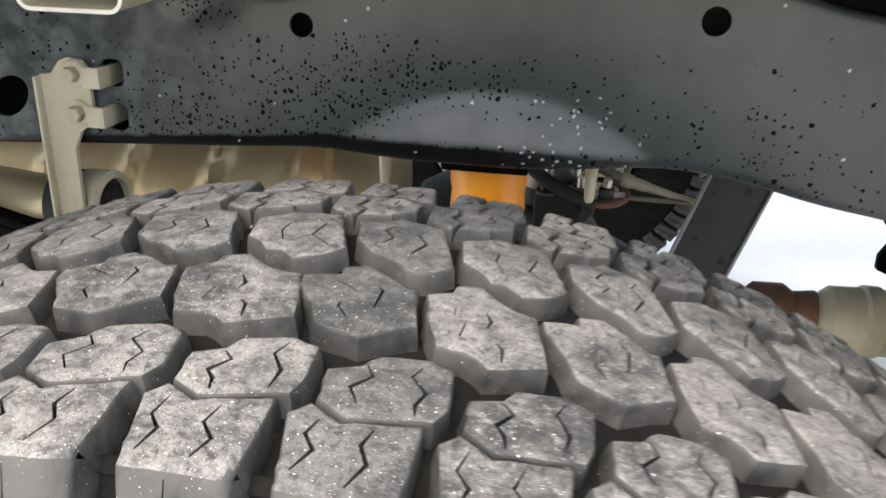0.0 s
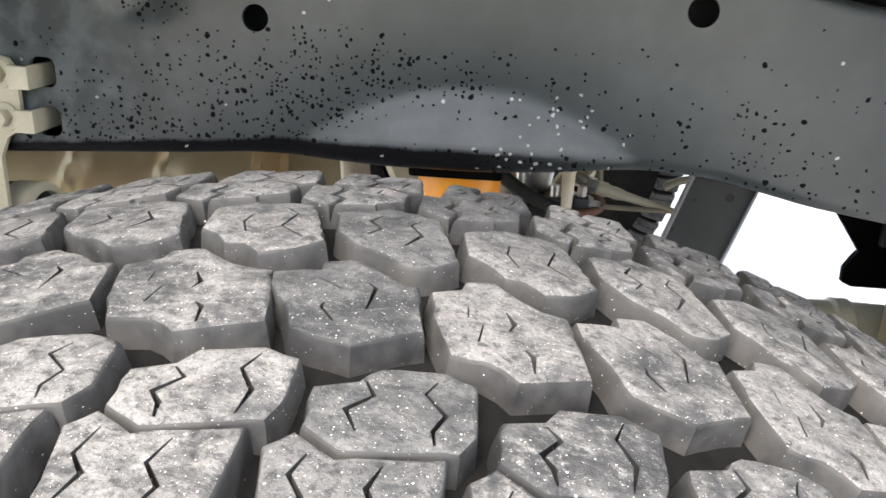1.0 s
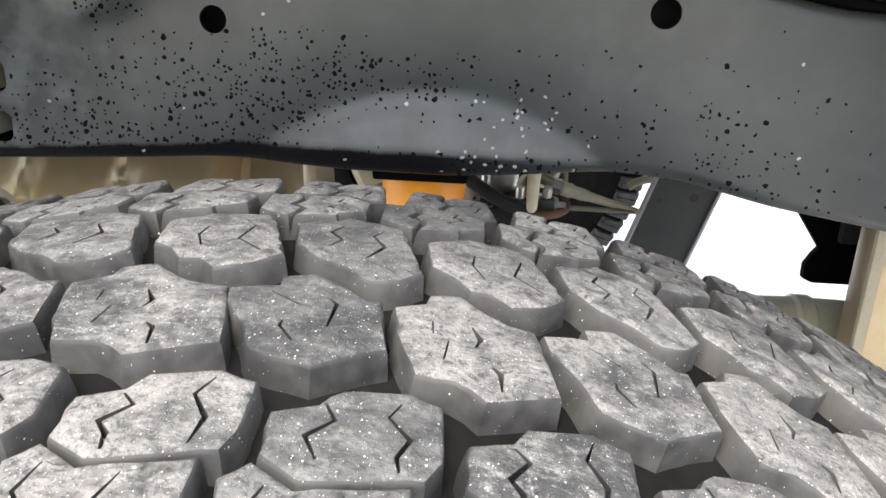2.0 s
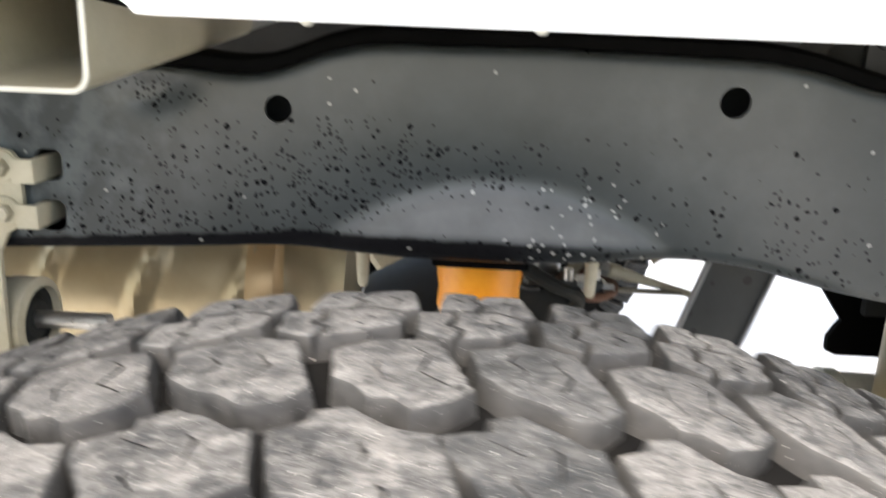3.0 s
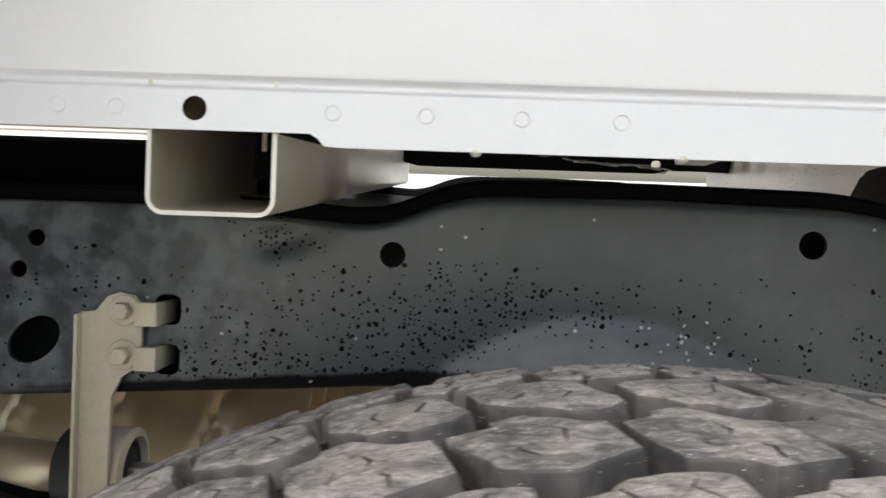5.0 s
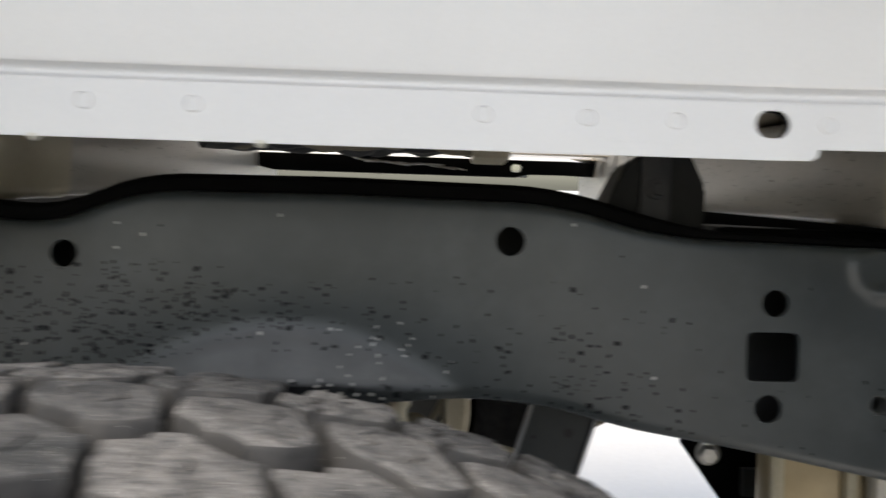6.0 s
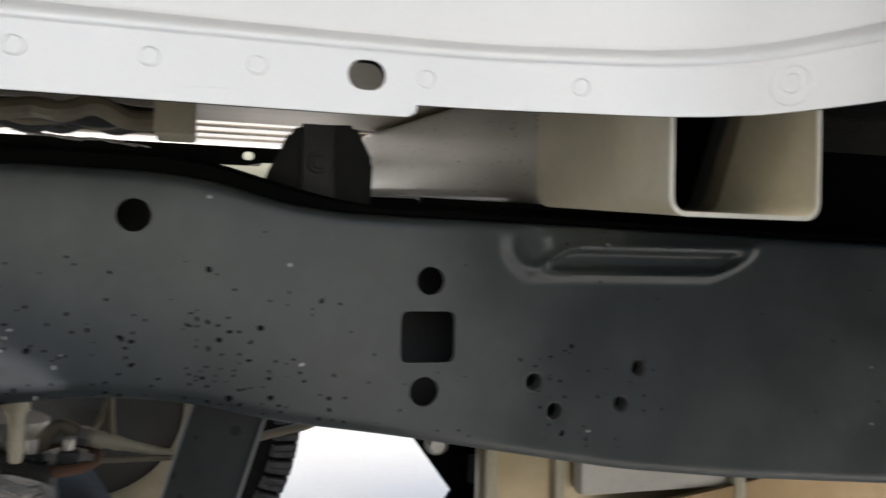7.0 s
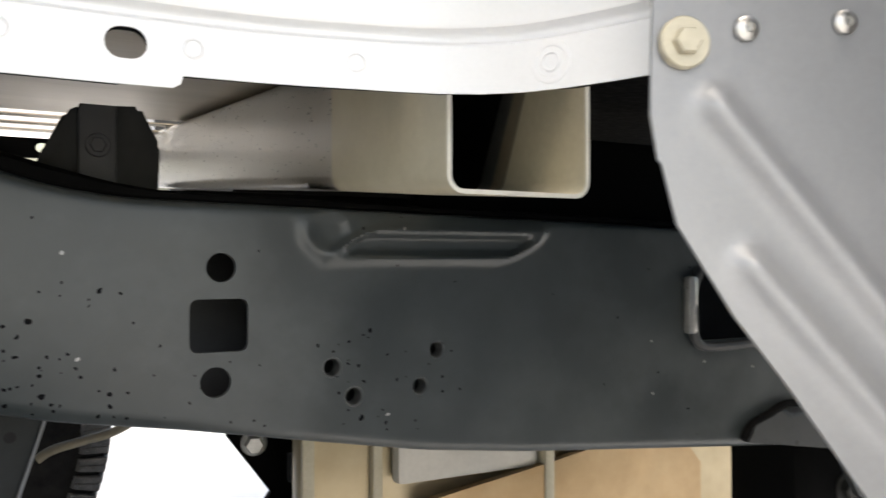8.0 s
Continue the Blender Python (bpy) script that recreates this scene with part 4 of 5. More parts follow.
def build_tube(x0, x1, z0, z1, y0, label, bar, seam):
    t = thing("cross_tube", label, "cross tube", (x0, y0, z0), "bed cross tubes")
    seam = y0 + seam
    part("sleeve", cross_tube(x0, x1, z0, z1, y0 + 0.0008, seam, 0.0021), PRIMER, t)
    rise = ACROSS * (seam - y0)
    part("body", cross_tube(x0 + 0.0012, x1 - 0.0012, z0 + 0.0012 + rise, z1 - 0.0012 + rise, seam - 0.001, 1.66, 0.0021), ZINC, t, "smudged bare zinc body")
    # lighter than the primer: the light on the edge put into the colour
    part("cut_edge", cross_tube(x0 - 0.0002, x1 + 0.0002, z0 - 0.0002, z1 + 0.0002, y0, y0 + 0.0008, 0.0023), PALE, t, "cut edge with its brightness painted in")
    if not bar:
        # darker steps inward: the shade of the tube's depth put into the colour
        part("thin_primer", bare_inside(x0, x1, z0, z1, y0, 0.0024, 0.045, 0.082, y0 + 0.20), DULL, t, "first liner of the shade painted inside the tube")
        part("sooty_primer", bare_inside(x0, x1, z0, z1, y0, 0.0027, 0.056, 0.096, y0 + 0.20), DULL_STEEL, t, "second, darker liner of the painted shade")
        part("bare_inside", bare_inside(x0, x1, z0, z1, y0, 0.0030, 0.068, 0.110, y0 + 0.205), BLACK, t, "black innermost liner of the painted shade")
    if bar:
        bm = bmesh.new()
        box(bm, (x0 + bar[0], y0 + 0.070, z0 + 0.024), (x0 + bar[1], y0 + 0.073, z1 + 0.003), 0.0005)
        part("baffle", bm, BLACK, t, "dark baffle inside the tube")
        bm = bmesh.new()
        box(bm, (x0 + bar[0] + 0.005, y0 + 0.068, z0 + 0.040), (x0 + bar[0] + 0.0075, y0 + 0.0705, z1 + 0.002), 0.0004)
        part("baffle_lip", bm, PRIMER, t, "pale lip of the baffle")
    # added plate that keeps the far inside of the tube black
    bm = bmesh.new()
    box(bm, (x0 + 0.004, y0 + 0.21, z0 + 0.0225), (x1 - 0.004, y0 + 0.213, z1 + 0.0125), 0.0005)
    part("closing_plate", bm, BLACK, t, "black plate added to darken the deep inside of the tube")
    return t


build_tube(-0.2305, -0.166, 0.8795, 0.957, 0.478, "beige primed rectangular steel cross tube with an open end", (0.036, 0.0615), 0.27)
build_tube(0.412, 0.496, 0.8770, 0.962, 0.470, "wide beige primed rectangular cross tube with an open end", None, 0.157)

# ---- bed floor: long ribs pressed in sheet metal ----
bed = thing("bed_floor", "brown underside of the truck bed floor with slatted gaps", "bed floor", (0, 0.5, 0.966))


def floor_strip(ys, drop=0.0, x0=-1.1):
    bm = bmesh.new()
    rows = []
    for y in ys:
        z = 0.966 - drop + ACROSS * (y - 0.5)
        line = np.linspace(x0, 1.5, 14)
        rows.append([bm.verts.new((x, y, z)) for x in line] + [bm.verts.new((x, y, z + 0.0015)) for x in line[::-1]])
    for a, b in zip(rows, rows[1:]):
        for k in range(len(a)):
            j = (k + 1) % len(a)
            bm.faces.new((a[k], a[j], b[j], b[k]))
    bm.faces.new(rows[0]), bm.faces.new(rows[-1])
    return bm


part("front_panel", floor_strip(np.linspace(0.50, 1.215, 12)), BED, bed, "brown stained flat panel")
# added black sheet: the shade under the floor's front put into the colour
part("undercoat", floor_strip(np.linspace(0.502, 1.21, 8), 0.004, 0.512), BLACK, bed, "black sheet added to darken the front of the floor")
for k in range(5):   # louvred: each slat hangs a little lower than the one before
    part("slat", floor_strip(np.linspace(1.255 + 0.082 * k, 1.300 + 0.082 * k, 4), 0.002 + 0.0042 * k), BED, bed)

# ---- body mount on the rail ----
mount = thing("body_mount", "black rubber body mount block on the rail", "body mount", (0.285, 0.70, 0.89))
bm = bmesh.new()
prof = [(0.234, 0.883), (0.246, 0.913), (0.259, 0.939), (0.268, 0.944), (0.304, 0.946), (0.3165, 0.921), (0.315, 0.880)]
a = [bm.verts.new((x, 0.690, z)) for x, z in prof]
b = [bm.verts.new((x + 0.004, 0.760, z)) for x, z in prof]
bm.faces.new(a), bm.faces.new(b)
for k in range(len(prof)):
    bm.faces.new((a[k], a[(k + 1) % len(prof)], b[(k + 1) % len(prof)], b[k]))
bmesh.ops.bevel(bm, geom=bm.edges[:], offset=0.003, segments=2, affect="EDGES")
part("block", bm, SOFT_BLACK, mount)
bm = bmesh.new()
box(bm, (0.267, 0.685, 0.888), (0.289, 0.6915, 0.944), 0.0015)
part("front_strap", bm, DARK, mount)
hex_bolt(mount, (0.278, 0.6850, 0.918), (0, -1, 0), 0.0052, 0.004, DARK, 0.0075)

# ---- spring bracket at the rear of the rail ----
bracket = thing("hanger_bracket", "beige primed steel hanger bracket bolted to the rail", "bracket", (-0.31, 0.622, 0.75))
bm = bmesh.new()
out = [(-0.308, 0.826), (-0.300, 0.829), (-0.290, 0.827), (-0.2845, 0.820), (-0.2845, 0.787), (-0.288, 0.778), (-0.297, 0.772), (-0.304, 0.758), (-0.3055, 0.66), (-0.326, 0.66), (-0.326, 0.815), (-0.316, 0.816)]
plate(bm, dense(out, 0.008), [], lambda u, v, d: Vector((u, 0.619 + d, v)), 0.004, 0.012)
box(bm, (-0.3275, 0.612, 0.660), (-0.3250, 0.6225, 0.814), 0.001)
part("strap", bm, PRIMER, bracket)
for z in (0.815, 0.785):
    bm = bmesh.new()
    box(bm, (-0.2875, 0.613, z - 0.0080), (-0.2735, 0.6175, z + 0.0080), 0.0012)
    box(bm, (-0.2765, 0.613, z - 0.0080), (-0.2725, 0.655, z + 0.0080), 0.0012)
    part("tongue", bm, PRIMER, bracket)
    hex_bolt(bracket, (-0.296, 0.6185, z + 0.002), (0, -1, 0), 0.0064, 0.0090, PLATED, 0.0104, washer_material=PRIMER)
# bushing with its pin below the rail
bush = thing("bushing", "beige steel bushing ring with black rubber and a shiny pin", "bushing", (-0.29, 0.66, 0.70))
mb = Matrix.Translation((-0.314, 0.655, 0.698)) @ pose(0, 0, 0, 0, 90, 0)
bm = bmesh.new()
turned(bm, [(0.031, -0.008), (0.031, 0.013), (0.0245, 0.015), (0.0245, -0.008)], mb, 40, closed=True)
part("sleeve", bm, PRIMER, bush)
bm = bmesh.new()
turned(bm, [(0.029, -0.034), (0.030, -0.009), (0.0246, -0.008), (0.0246, 0.009), (0.020, 0.006), (0.014, 0.011), (0.006, 0.011)], mb, 40)
part("rubber", bm, SOFT_BLACK, bush)
bm = bmesh.new()
rod(bm, (-0.314, 0.655, 0.698), (-0.250, 0.655, 0.699), 0.0062)
part("pin", bm, STEEL, bush)

bm = bmesh.new()
turned(bm, [(0.010, 0.0), (0.022, 0.004), (0.027, 0.014), (0.028, 0.05), (0.028, 0.20), (0.02, 0.205)], Matrix.Translation((-0.352, 0.668, 0.687)) @ pose(0, 0, 0, 0, -86, 0), 32)
part("spring_eye", bm, TAN, bush, "tan rounded spring eye")

# ---- bump stop over the axle ----
stop = thing("bump_stop", "orange urethane bump stop held by two pale studs", "bump stop", (0.016, 0.69, 0.70))
bm = bmesh.new()
turned(bm, [(0.0315, 0.782), (0.0315, 0.738), (0.030, 0.728), (0.031, 0.715), (0.028, 0.702), (0.022, 0.690), (0.010, 0.684)], Matrix.Translation((0.016, 0.692, 0)), 40)
part("cushion", bm, ORANGE, stop)
for x in (-0.071, 0.098):
    bm = bmesh.new()
    turned(bm, [(0.0075, 0.768), (0.0075, 0.758), (0.0050, 0.754), (0.0046, 0.738), (0.0038, 0.727), (0.0025, 0.725)], Matrix.Translation((x, 0.690, 0)), 18)
    part("stud", bm, PRIMER, stop, "pale primed stud")
bm = bmesh.new()
box(bm, (-0.085, 0.655, 0.7675), (0.112, 0.712, 0.776), 0.002)
# lower block added for the dark underside of the rail's bulge
box(bm, (-0.018, 0.652, 0.7535), (0.050, 0.73, 0.770), 0.003)
part("top_plate", bm, BLACK, stop, "black mounting plate with an added block for the dark rail underside")

# ---- strut behind the rail ----
strut = thing("rail_strut", "dark grey steel channel strut speckled with black undercoat", "strut", (0.215, 0.745, 0.5))


def strut_bar(x0, x1, y0, y1):
    bm = bmesh.new()
    rows = []
    for z in np.linspace(0.80, 0.36, 10):
        dx = (z - 0.74) * 0.31
        rows.append([bm.verts.new((x + dx, y, z)) for x, y in ((x0, y0), (x1, y0), (x1, y1), (x0, y1))])
    for a, b in zip(rows, rows[1:]):
        for k in range(4):
            bm.faces.new((a[k], a[(k + 1) % 4], b[(k + 1) % 4], b[k]))
    bm.faces.new(rows[0]), bm.faces.new(rows[-1])
    return bm


part("web", strut_bar(0.1985, 0.2505, 0.742, 0.747), STRUT_PAINT, strut)
# pale edges: the light they catch is put into the colour
part("flange", strut_bar(0.1966, 0.1985, 0.7385, 0.748), SILVER_DUSTY, strut, "pale flange edge with its highlight painted in")
part("flange", strut_bar(0.2505, 0.2524, 0.7385, 0.748), SILVER_DUSTY, strut, "pale flange edge with its highlight painted in")

# ---- axle and drive shaft ----
axle = thing("rear_axle", "dark rear axle tube with a round housing", "axle", (0, 1.06, 0.47))
bm = bmesh.new()
rod(bm, (0, 0.40, 0.42), (0, 1.74, 0.533), 0.042, segs=32)
part("tube", bm, DARK, axle)
bm = bmesh.new()
turned(bm, [(0.02, -0.16), (0.09, -0.14), (0.14, -0.07), (0.15, 0.0), (0.13, 0.07), (0.07, 0.12), (0.045, 0.20), (0.04, 0.30)], Matrix.Translation((0, 1.15, 0.478)) @ pose(0, 0, 0, 0, 97), 40)
part("housing", bm, DARK, axle)
shaft = thing("drive_shaft", "beige drive shaft with a rusty brown joint", "drive shaft", (0.6, 1.2, 0.42))
bm = bmesh.new()
turned(bm, [(0.020, 0.29), (0.034, 0.31), (0.036, 0.335), (0.030, 0.345), (0.040, 0.355), (0.042, 0.395), (0.032, 0.41), (0.036, 0.44)], Matrix.Translation((0, 1.18, 0.43)) @ pose(0, 0, 0, 0, 91), 30)
part("joint", bm, RUST, shaft, "rusty brown universal joint")
bm = bmesh.new()
turned(bm, [(0.030, 0.44), (0.046, 0.46), (0.048, 0.50), (0.052, 0.505), (0.052, 0.525), (0.048, 0.53), (0.048, 1.9)], Matrix.Translation((0, 1.18, 0.43)) @ pose(0, 0, 0, 0, 91), 40)
part("tube", bm, PRIMER, shaft, "beige tube with a band")

# ---- muffler beside the axle ----
muffler = thing("muffler", "tan heat-coloured muffler with pressed ribs", "muffler", (-0.45, 0.99, 0.60))
bm = bmesh.new()
rows = []
for i, x in enumerate(np.linspace(-0.95, -0.125, 110)):
    row = []
    taper = 1.0 if x < -0.22 else 1.0 - 0.42 * ((x + 0.22) / 0.095) ** 2
    for k in range(96):
        a = 2 * math.pi * k / 96
        wave = 0.0085 * max(0.0, math.sin((x * 1.0 + 0.05 * a) * 62)) ** 6 if x < -0.2 else 0.0
        row.append(bm.verts.new((x, 0.995 + (0.115 * taper + wave) * math.cos(a), 0.62 + (0.135 * taper + wave) * math.sin(a))))
    rows.append(row)
for a, b in zip(rows, rows[1:]):
    for k in range(96):
        bm.faces.new((a[k], a[(k + 1) % 96], b[(k + 1) % 96], b[k]))
bm.faces.new(rows[0]), bm.faces.new(rows[-1])
part("shell", bm, TAN, muffler)
bm = bmesh.new()
turned(bm, [(0.100, 0.0), (0.119, 0.006), (0.120, 0.02), (0.118, 0.034), (0.100, 0.042)], Matrix.Translation((-0.222, 0.99, 0.626)) @ pose(0, 0, 0, 0, 90), 48)
part("end_band", bm, BRONZE, muffler, "bronze heat-tinted end band")

# ---- leaf spring arm at the bushing ----
leaf = thing("leaf_spring", "black leaf spring arm of stacked leaves below the hanger", "leaf spring", (-0.30, 0.655, 0.662))
tilt = pose(-0.30, 0, 0.656, 0, 14.5, 0)
for z0, z1, xa in ((0.0045, 0.0125, -0.75), (-0.0040, 0.0040, -0.62), (-0.0125, -0.0045, -0.48)):
    bm = bmesh.new()
    box(bm, (xa, 0.625, z0), (0.0, 0.685, z1), 0.002)
    bmesh.ops.transform(bm, matrix=tilt, verts=bm.verts[:])
    part("leaf", bm, BLACK, leaf)
bm = bmesh.new()
box(bm, (-0.20, 0.621, -0.016), (-0.17, 0.689, 0.016), 0.002)
bmesh.ops.transform(bm, matrix=tilt, verts=bm.verts[:])
part("clip", bm, SOFT_BLACK, leaf)

# ---- cross member bracket with its bolt ----
member = thing("cross_member", "black cross member end with a plated bolt", "cross member", (0.6, 1.25, 0.6))
bm = bmesh.new()
plate(bm, [(0.492, 0.605), (0.553, 0.522), (0.546, 0.512), (0.537, 0.495), (0.538, 0.474), (0.552, 0.468), (0.80, 0.468), (0.80, 0.76), (0.492, 0.76)], [], lambda u, v, d: Vector((u, 1.25 + d, v)), 0.012, 0.03)
part("bracket", bm, BLACK, member)
bm = bmesh.new()
box(bm, (0.575, 1.235, 0.535), (0.625, 1.25, 0.575), 0.003)
part("tab", bm, DARK, member)
hex_bolt(member, (0.528, 1.248, 0.594), (-0.2, -1, 0), 0.013, 0.022, STEEL, 0.018, label="bright plated bolt")

# ---- tank ahead of the axle, with its straps and shields ----
tank = thing("fuel_tank", "tan fuel tank with pale shields and a strap", "fuel tank", (1.0, 1.15, 0.5))
bm = bmesh.new()
box(bm, (0.520, 1.005, 0.30), (1.75, 1.06, 0.80), 0.012)
box(bm, (0.80, 1.05, 0.30), (1.75, 1.42, 0.80), 0.03)
part("shell", bm, TAN, tank)
bm = bmesh.new()
box(bm, (0.515, 0.995, 0.30), (0.530, 1.004, 0.80), 0.003)
box(bm, (0.602, 0.990, 0.30), (0.615, 1.004, 0.80), 0.003)
part("corner_strip", bm, PRIMER, tank, "pale corner strips")
bm = bmesh.new()
box(bm, (0.628, 0.975, 0.585), (0.835, 1.003, 0.80), 0.012)
part("shield", bm, SHIELD, tank, "pale beige-grey rounded shield")
bm = bmesh.new()
box(bm, (0.838, 0.965, 0.30), (0.853, 1.003, 0.80), 0.003)
part("strap", bm, PRIMER, tank, "pale strap")
bm = bmesh.new()
plate(bm, [(0.66, 0.565), (0.84, 0.590), (1.04, 0.622), (1.085, 0.600), (1.12, 0.56), (1.12, 0.30), (0.66, 0.30)], [], lambda u, v, d: Vector((u, 0.968 + d, v)), 0.012, 0.03)
part("heat_shield", bm, BRONZE, tank, "warm tan heat shield")

tank.matrix_basis = Matrix.Translation((0.016, 0.05, -0.014)) @ tank.matrix_basis

# ---- hoses and cables behind the rail ----
HOSES = [
    ("hose", DULL, 0.0055, "dull brown rubber hose behind the strut", [(0.258, 1.2, 0.612), (0.275, 1.2, 0.622), (0.311, 1.2, 0.630), (0.352, 1.2, 0.641), (0.44, 1.2, 0.69)]),
    ("brake_pipe", DULL, 0.0022, "dull tan metal brake pipe above the axle", [(0.02, 0.80, 0.735), (0.06, 0.79, 0.712), (0.11, 0.78, 0.704), (0.20, 0.79, 0.700)]),
    ("hose", SOFT_BLACK, 0.006, "black looped hose over the axle", [(0.02, 0.74, 0.77), (0.045, 0.75, 0.735), (0.075, 0.75, 0.715), (0.10, 0.76, 0.70), (0.085, 0.77, 0.68), (0.03, 0.78, 0.685)]),
]
for name, mat, r, label, pts in HOSES:
    single(name, pipe(bmesh.new(), pts, r), mat, label, name.replace("_", " "))
# ---- dark wiring bundle and a pale box under the bed floor ----
bundle = thing("wiring_bundle", "dark crumpled wiring bundle taped under the bed floor", "wiring", (0.05, 1.0, 0.98))
rnd = random.Random(5)
for k in range(7):
    bm = bmesh.new()
    y = 0.93 + 0.03 * k
    pipe(bm, [(x, y + rnd.uniform(-0.012, 0.012), 0.966 + ACROSS * (y - 0.5) - 0.020 + rnd.uniform(-0.006, 0.006)) for x in np.linspace(-0.12, 0.16, 12)], 0.007 + 0.004 * rnd.random())
    part("strand", bm, DULL if k % 3 == 0 else DARK, bundle)
for k in range(9):
    bm = bmesh.new()
    x, z = 0.050 + 0.0115 * k, 0.9605 - 0.0004 * k + rnd.uniform(-0.002, 0.002)
    pipe(bm, [(x - 0.012, 0.945, z + rnd.uniform(0, 0.003)), (x, 0.94, z), (x + 0.012, 0.945, z + rnd.uniform(-0.002, 0.001))], 0.0006 + 0.0006 * rnd.random())
    part("clip", bm, STEEL, bundle, "shiny wire clip")
single("junction_box", box(bmesh.new(), (0.160, 0.90, 0.962), (0.196, 0.96, 0.998), 0.004), PRIMER, "small pale box under the bed floor", "box")
damper = thing("shock_absorber", "dark shock absorber with a worn steel collar", "shock absorber", (0.06, 0.80, 0.5))
bm = bmesh.new()
rod(bm, (0.055, 0.83, 0.70), (0.02, 0.85, 0.44), 0.030, segs=28)
part("body", bm, DARK, damper)
bm = bmesh.new()
rod(bm, (0.060, 0.83, 0.73), (0.0545, 0.83, 0.698), 0.034, segs=28)
part("collar", bm, STEEL, damper)

# ---- fittings on the front part of the rail ----
bm = bmesh.new()
pipe(bm, [(0.80, 0.626, 0.774), (0.745, 0.625, 0.773), (0.727, 0.624, 0.780), (0.7235, 0.623, 0.800), (0.7245, 0.624, 0.822), (0.735, 0.626, 0.838)], 0.0042)
part("wax_bead", bm, DARK, rail, "lumpy bead of black wax")
bm = bmesh.new()
box(bm, (0.716, 0.619, 0.785), (0.726, 0.6275, 0.832), 0.003)
part("clip", bm, STEEL, rail, "scuffed metal clip")
bm = bmesh.new()
plate(bm, dense([(0.784, 0.690), (0.793, 0.703), (0.812, 0.709), (0.836, 0.716), (0.880, 0.712), (0.93, 0.69), (0.99, 0.63), (0.97, 0.605), (0.93, 0.625), (0.90, 0.672)], 0.01), [], lambda u, v, d: Vector((u, 0.6205 + d, v)), 0.006, 0.02)
part("gusset", bm, STRUT_PAINT, rail, "dark welded gusset plate")
bm = bmesh.new()
pipe(bm, [(0.782, 0.624, 0.692), (0.792, 0.624, 0.704), (0.812, 0.623, 0.711), (0.836, 0.624, 0.718), (0.875, 0.623, 0.714)], 0.0035)
part("weld_seam", bm, BLACK, rail, "black weld seam")
hanger = thing("front_hanger", "black spring hanger bolted below the rail", "hanger", (1.0, 0.69, 0.44))
part("bracket", box(bmesh.new(), (0.885, 0.655, 0.44), (1.15, 0.74, 0.69), 0.02), BLACK, hanger)
for z in (0.52, 0.62):
    hex_bolt(hanger, (0.96, 0.655, z), (0, -1, 0), 0.010, 0.009, SOFT_BLACK, 0.016)

# ---- fittings on the axle beside the bump stop ----
clamp = thing("axle_clamp", "dark spring clamp on the axle with nuts and studs", "clamp", (0.085, 0.79, 0.66))
part("saddle", box(bmesh.new(), (0.050, 0.765, 0.655), (0.100, 0.840, 0.705), 0.008), SOFT_BLACK, clamp)
for x, y, z in ((0.062, 0.776, 0.733), (0.092, 0.772, 0.722), (0.066, 0.825, 0.728)):
    bm = bmesh.new()
    rod(bm, (x, y, 0.700), (x, y, z), 0.0042, segs=14)
    b = part("stud", bm, STEEL, clamp, "bright threaded stud")
    hex_bolt(clamp, (x, y, 0.704), (0, 0, 1), 0.0078, 0.008, DARK, 0.011, name="nut")
fitting = thing("brake_tee", "dark brake line fitting with bright hexagon unions", "brake fitting", (0.12, 0.78, 0.70))
part("block", box(bmesh.new(), (0.108, 0.770, 0.698), (0.122, 0.784, 0.712), 0.003), DARK, fitting)
for at, way in (((0.122, 0.777, 0.705), (1, 0, -0.08)), ((0.108, 0.777, 0.706), (-1, 0, 0.1)), ((0.115, 0.777, 0.712), (0.1, 0, 1))):
    hex_bolt(fitting, at, way, 0.0045, 0.010, STEEL, name="union")
ring_clip = thing("hose_ring", "rusty steel ring round the brake hose", "ring", (0.105, 0.80, 0.69))
bm = bmesh.new()
pipe(bm, [(0.110 + 0.024 * math.cos(a), 0.79 + 0.026 * math.sin(a), 0.703 + 0.003 * math.sin(a)) for a in np.linspace(0, 2 * math.pi, 15)], 0.0040)
part("band", bm, RUST, ring_clip)
bm = bmesh.new()
turned(bm, [(0.010, 0.0), (0.017, 0.003), (0.017, 0.008), (0.008, 0.011)], Matrix.Translation((0.110, 0.79, 0.699)), 24)
part("cap", bm, STEEL, ring_clip, "bright cap inside the ring")

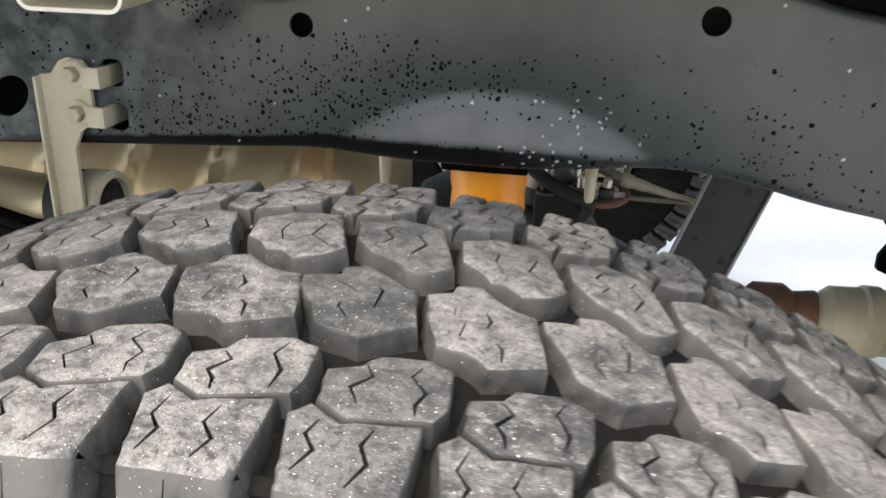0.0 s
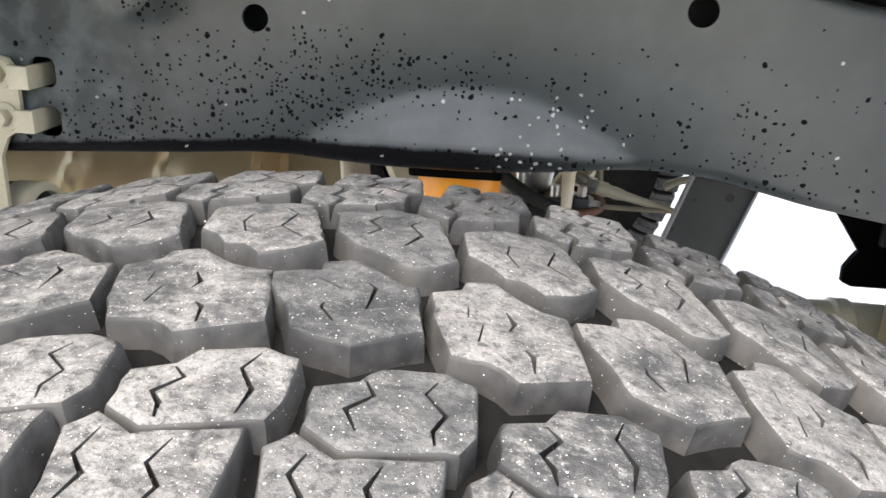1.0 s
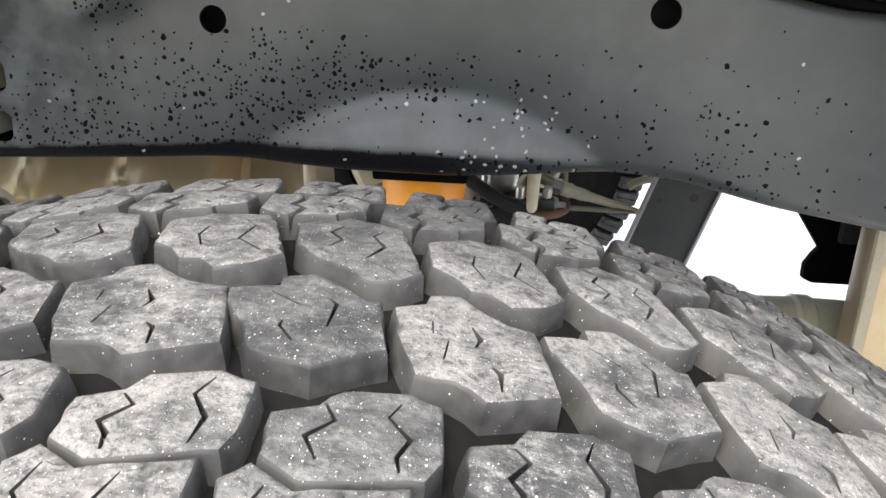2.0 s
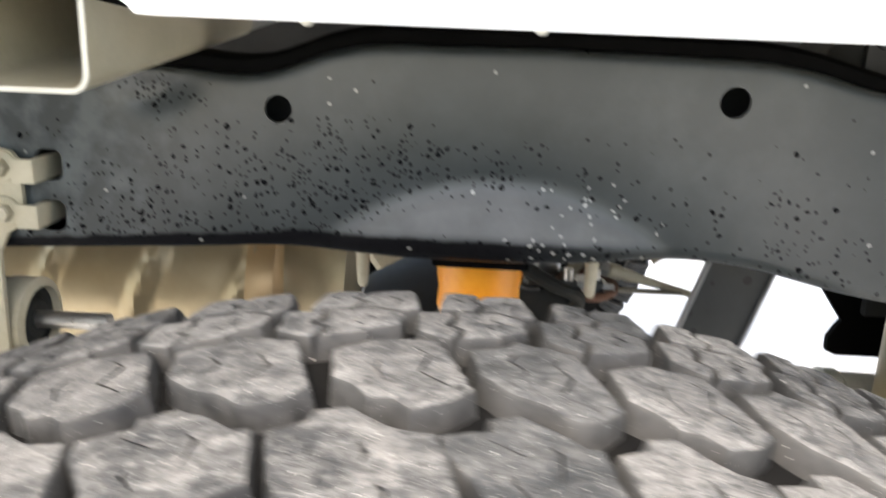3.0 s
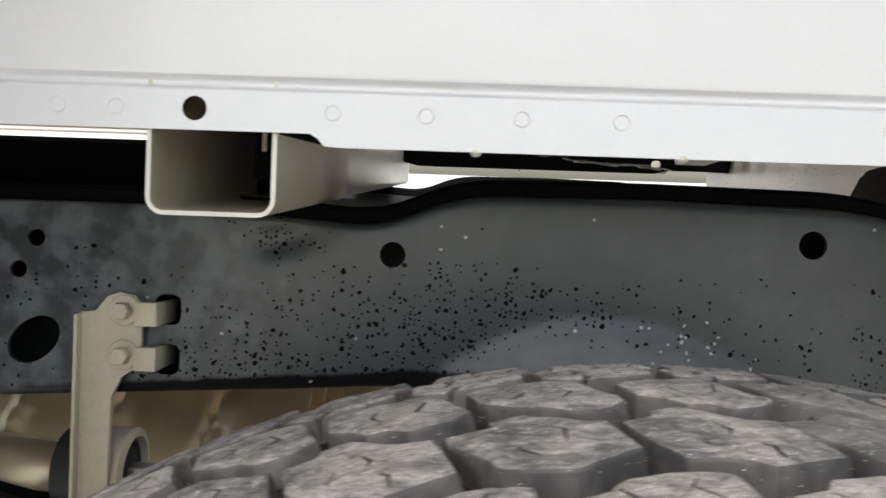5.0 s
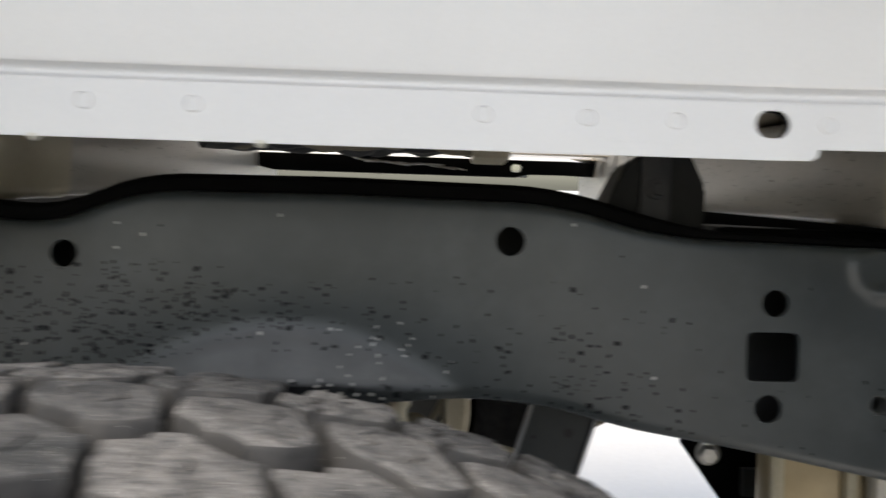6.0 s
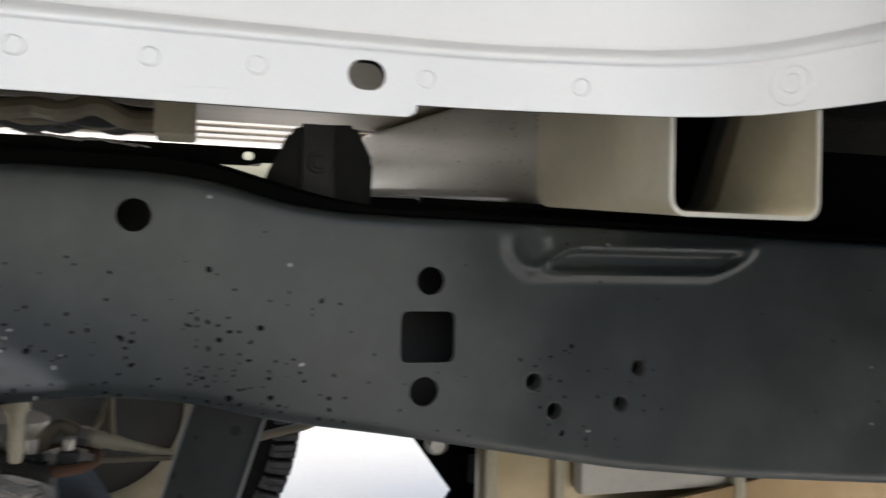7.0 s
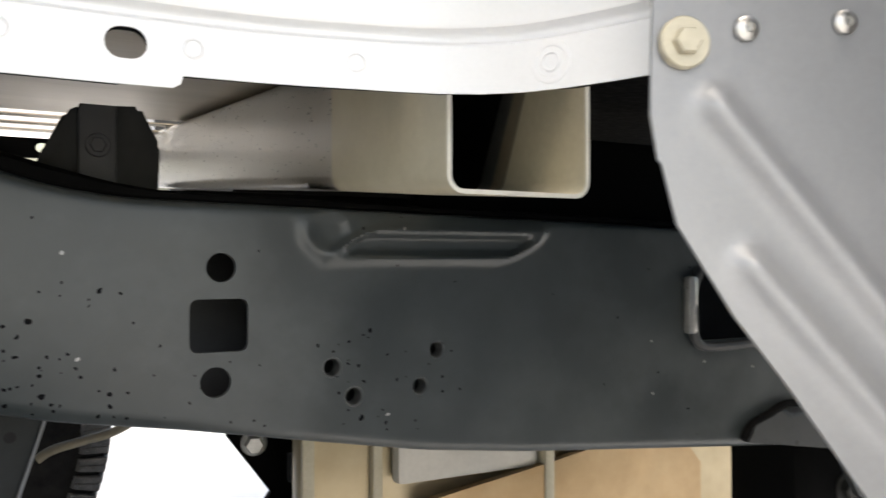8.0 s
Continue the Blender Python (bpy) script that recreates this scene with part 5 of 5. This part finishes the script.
# ---- brake hose end and vent tubes behind the bump stop ----
hose_end = thing("brake_hose_end", "pale crimped brake hose end tapering into its pipe", "hose end", (0.128, 0.79, 0.717))
bm = bmesh.new()
turned(bm, [(0.004, 0.0), (0.0062, 0.002), (0.0066, 0.010), (0.0052, 0.013), (0.0056, 0.020), (0.0042, 0.028), (0.0032, 0.050), (0.0028, 0.10)], Matrix.Translation((0.127, 0.79, 0.7178)) @ Vector((0.0497, 0, -0.0128)).to_track_quat("Z", "Y").to_matrix().to_4x4(), 18)
part("crimp", bm, PRIMER, hose_end)
hex_bolt(hose_end, (0.1275, 0.79, 0.7180), (-1, 0, 0.25), 0.0075, 0.009, STEEL, name="union")
bm = bmesh.new()
pipe(bm, [(0.120, 0.79, 0.721), (0.108, 0.79, 0.727), (0.100, 0.788, 0.722), (0.094, 0.786, 0.712)], 0.0055)
part("elbow", bm, DULL, hose_end)
vent = thing("vent_tube", "dull tan forked vent tube under the rail", "tube", (0.136, 0.85, 0.70))
for pts in ([(0.1345, 0.85, 0.760), (0.1352, 0.85, 0.722), (0.1368, 0.85, 0.704)], [(0.1350, 0.85, 0.736), (0.1290, 0.85, 0.722), (0.1190, 0.85, 0.708)]):
    part("branch", pipe(bmesh.new(), pts, 0.0034), DULL, vent)

# ---- outer bed side with its wheel arch, out of view, added to shape the light ----
bm = bmesh.new()
def bow(v):
    return math.copysign(abs(v) ** 0.62, v)


arch = [(0.04 + 0.50 * bow(math.cos(radians(a))), 0.42 + 0.78 * bow(math.sin(radians(a)))) for a in np.linspace(177, 3, 48)]
SIDE = [(-1.3, 0.45), (-0.50, 0.45), *arch, (0.56, 0.38), (1.75, 0.38), (1.75, 1.45), (-1.3, 1.45)]
plate(bm, SIDE, [], lambda u, v, d: Vector((u, 0.110 + d, v)), 0.002, 0.06)
bedside = thing("bed_side", "silver outer bed side with a round wheel arch, added to block light", "bed side", (0, 0.11, 0.4))
part("outer_skin", bm, SILVER, bedside)
# dark liner added so that the rail mirrors no bright panel
bm = bmesh.new()
plate(bm, SIDE, [], lambda u, v, d: Vector((u, 0.1125 + d, v)), 0.004, 0.06)
part("liner", bm, DARK, bedside, "dark inner face, added to keep rail reflections dark")

# ---- everything of the truck stands level; the far side mirrors the near one ----
for ob in [o for o in scene.objects if o.parent is None and o.type in ("MESH", "EMPTY") and o.name != "ground"]:
    ob.matrix_basis = LEVEL @ ob.matrix_basis
MIRROR = Matrix.Translation((0, 2 * 1.062, 0)) @ Matrix.Diagonal((1, -1, 1, 1))
for ob in (rail, wheel, wheelhouse, bedside):
    copy_thing(ob, Matrix.Translation((-0.011, 0.11, 0.004) if ob is wheel else (0, 0, 0)) @ MIRROR @ ob.matrix_basis)
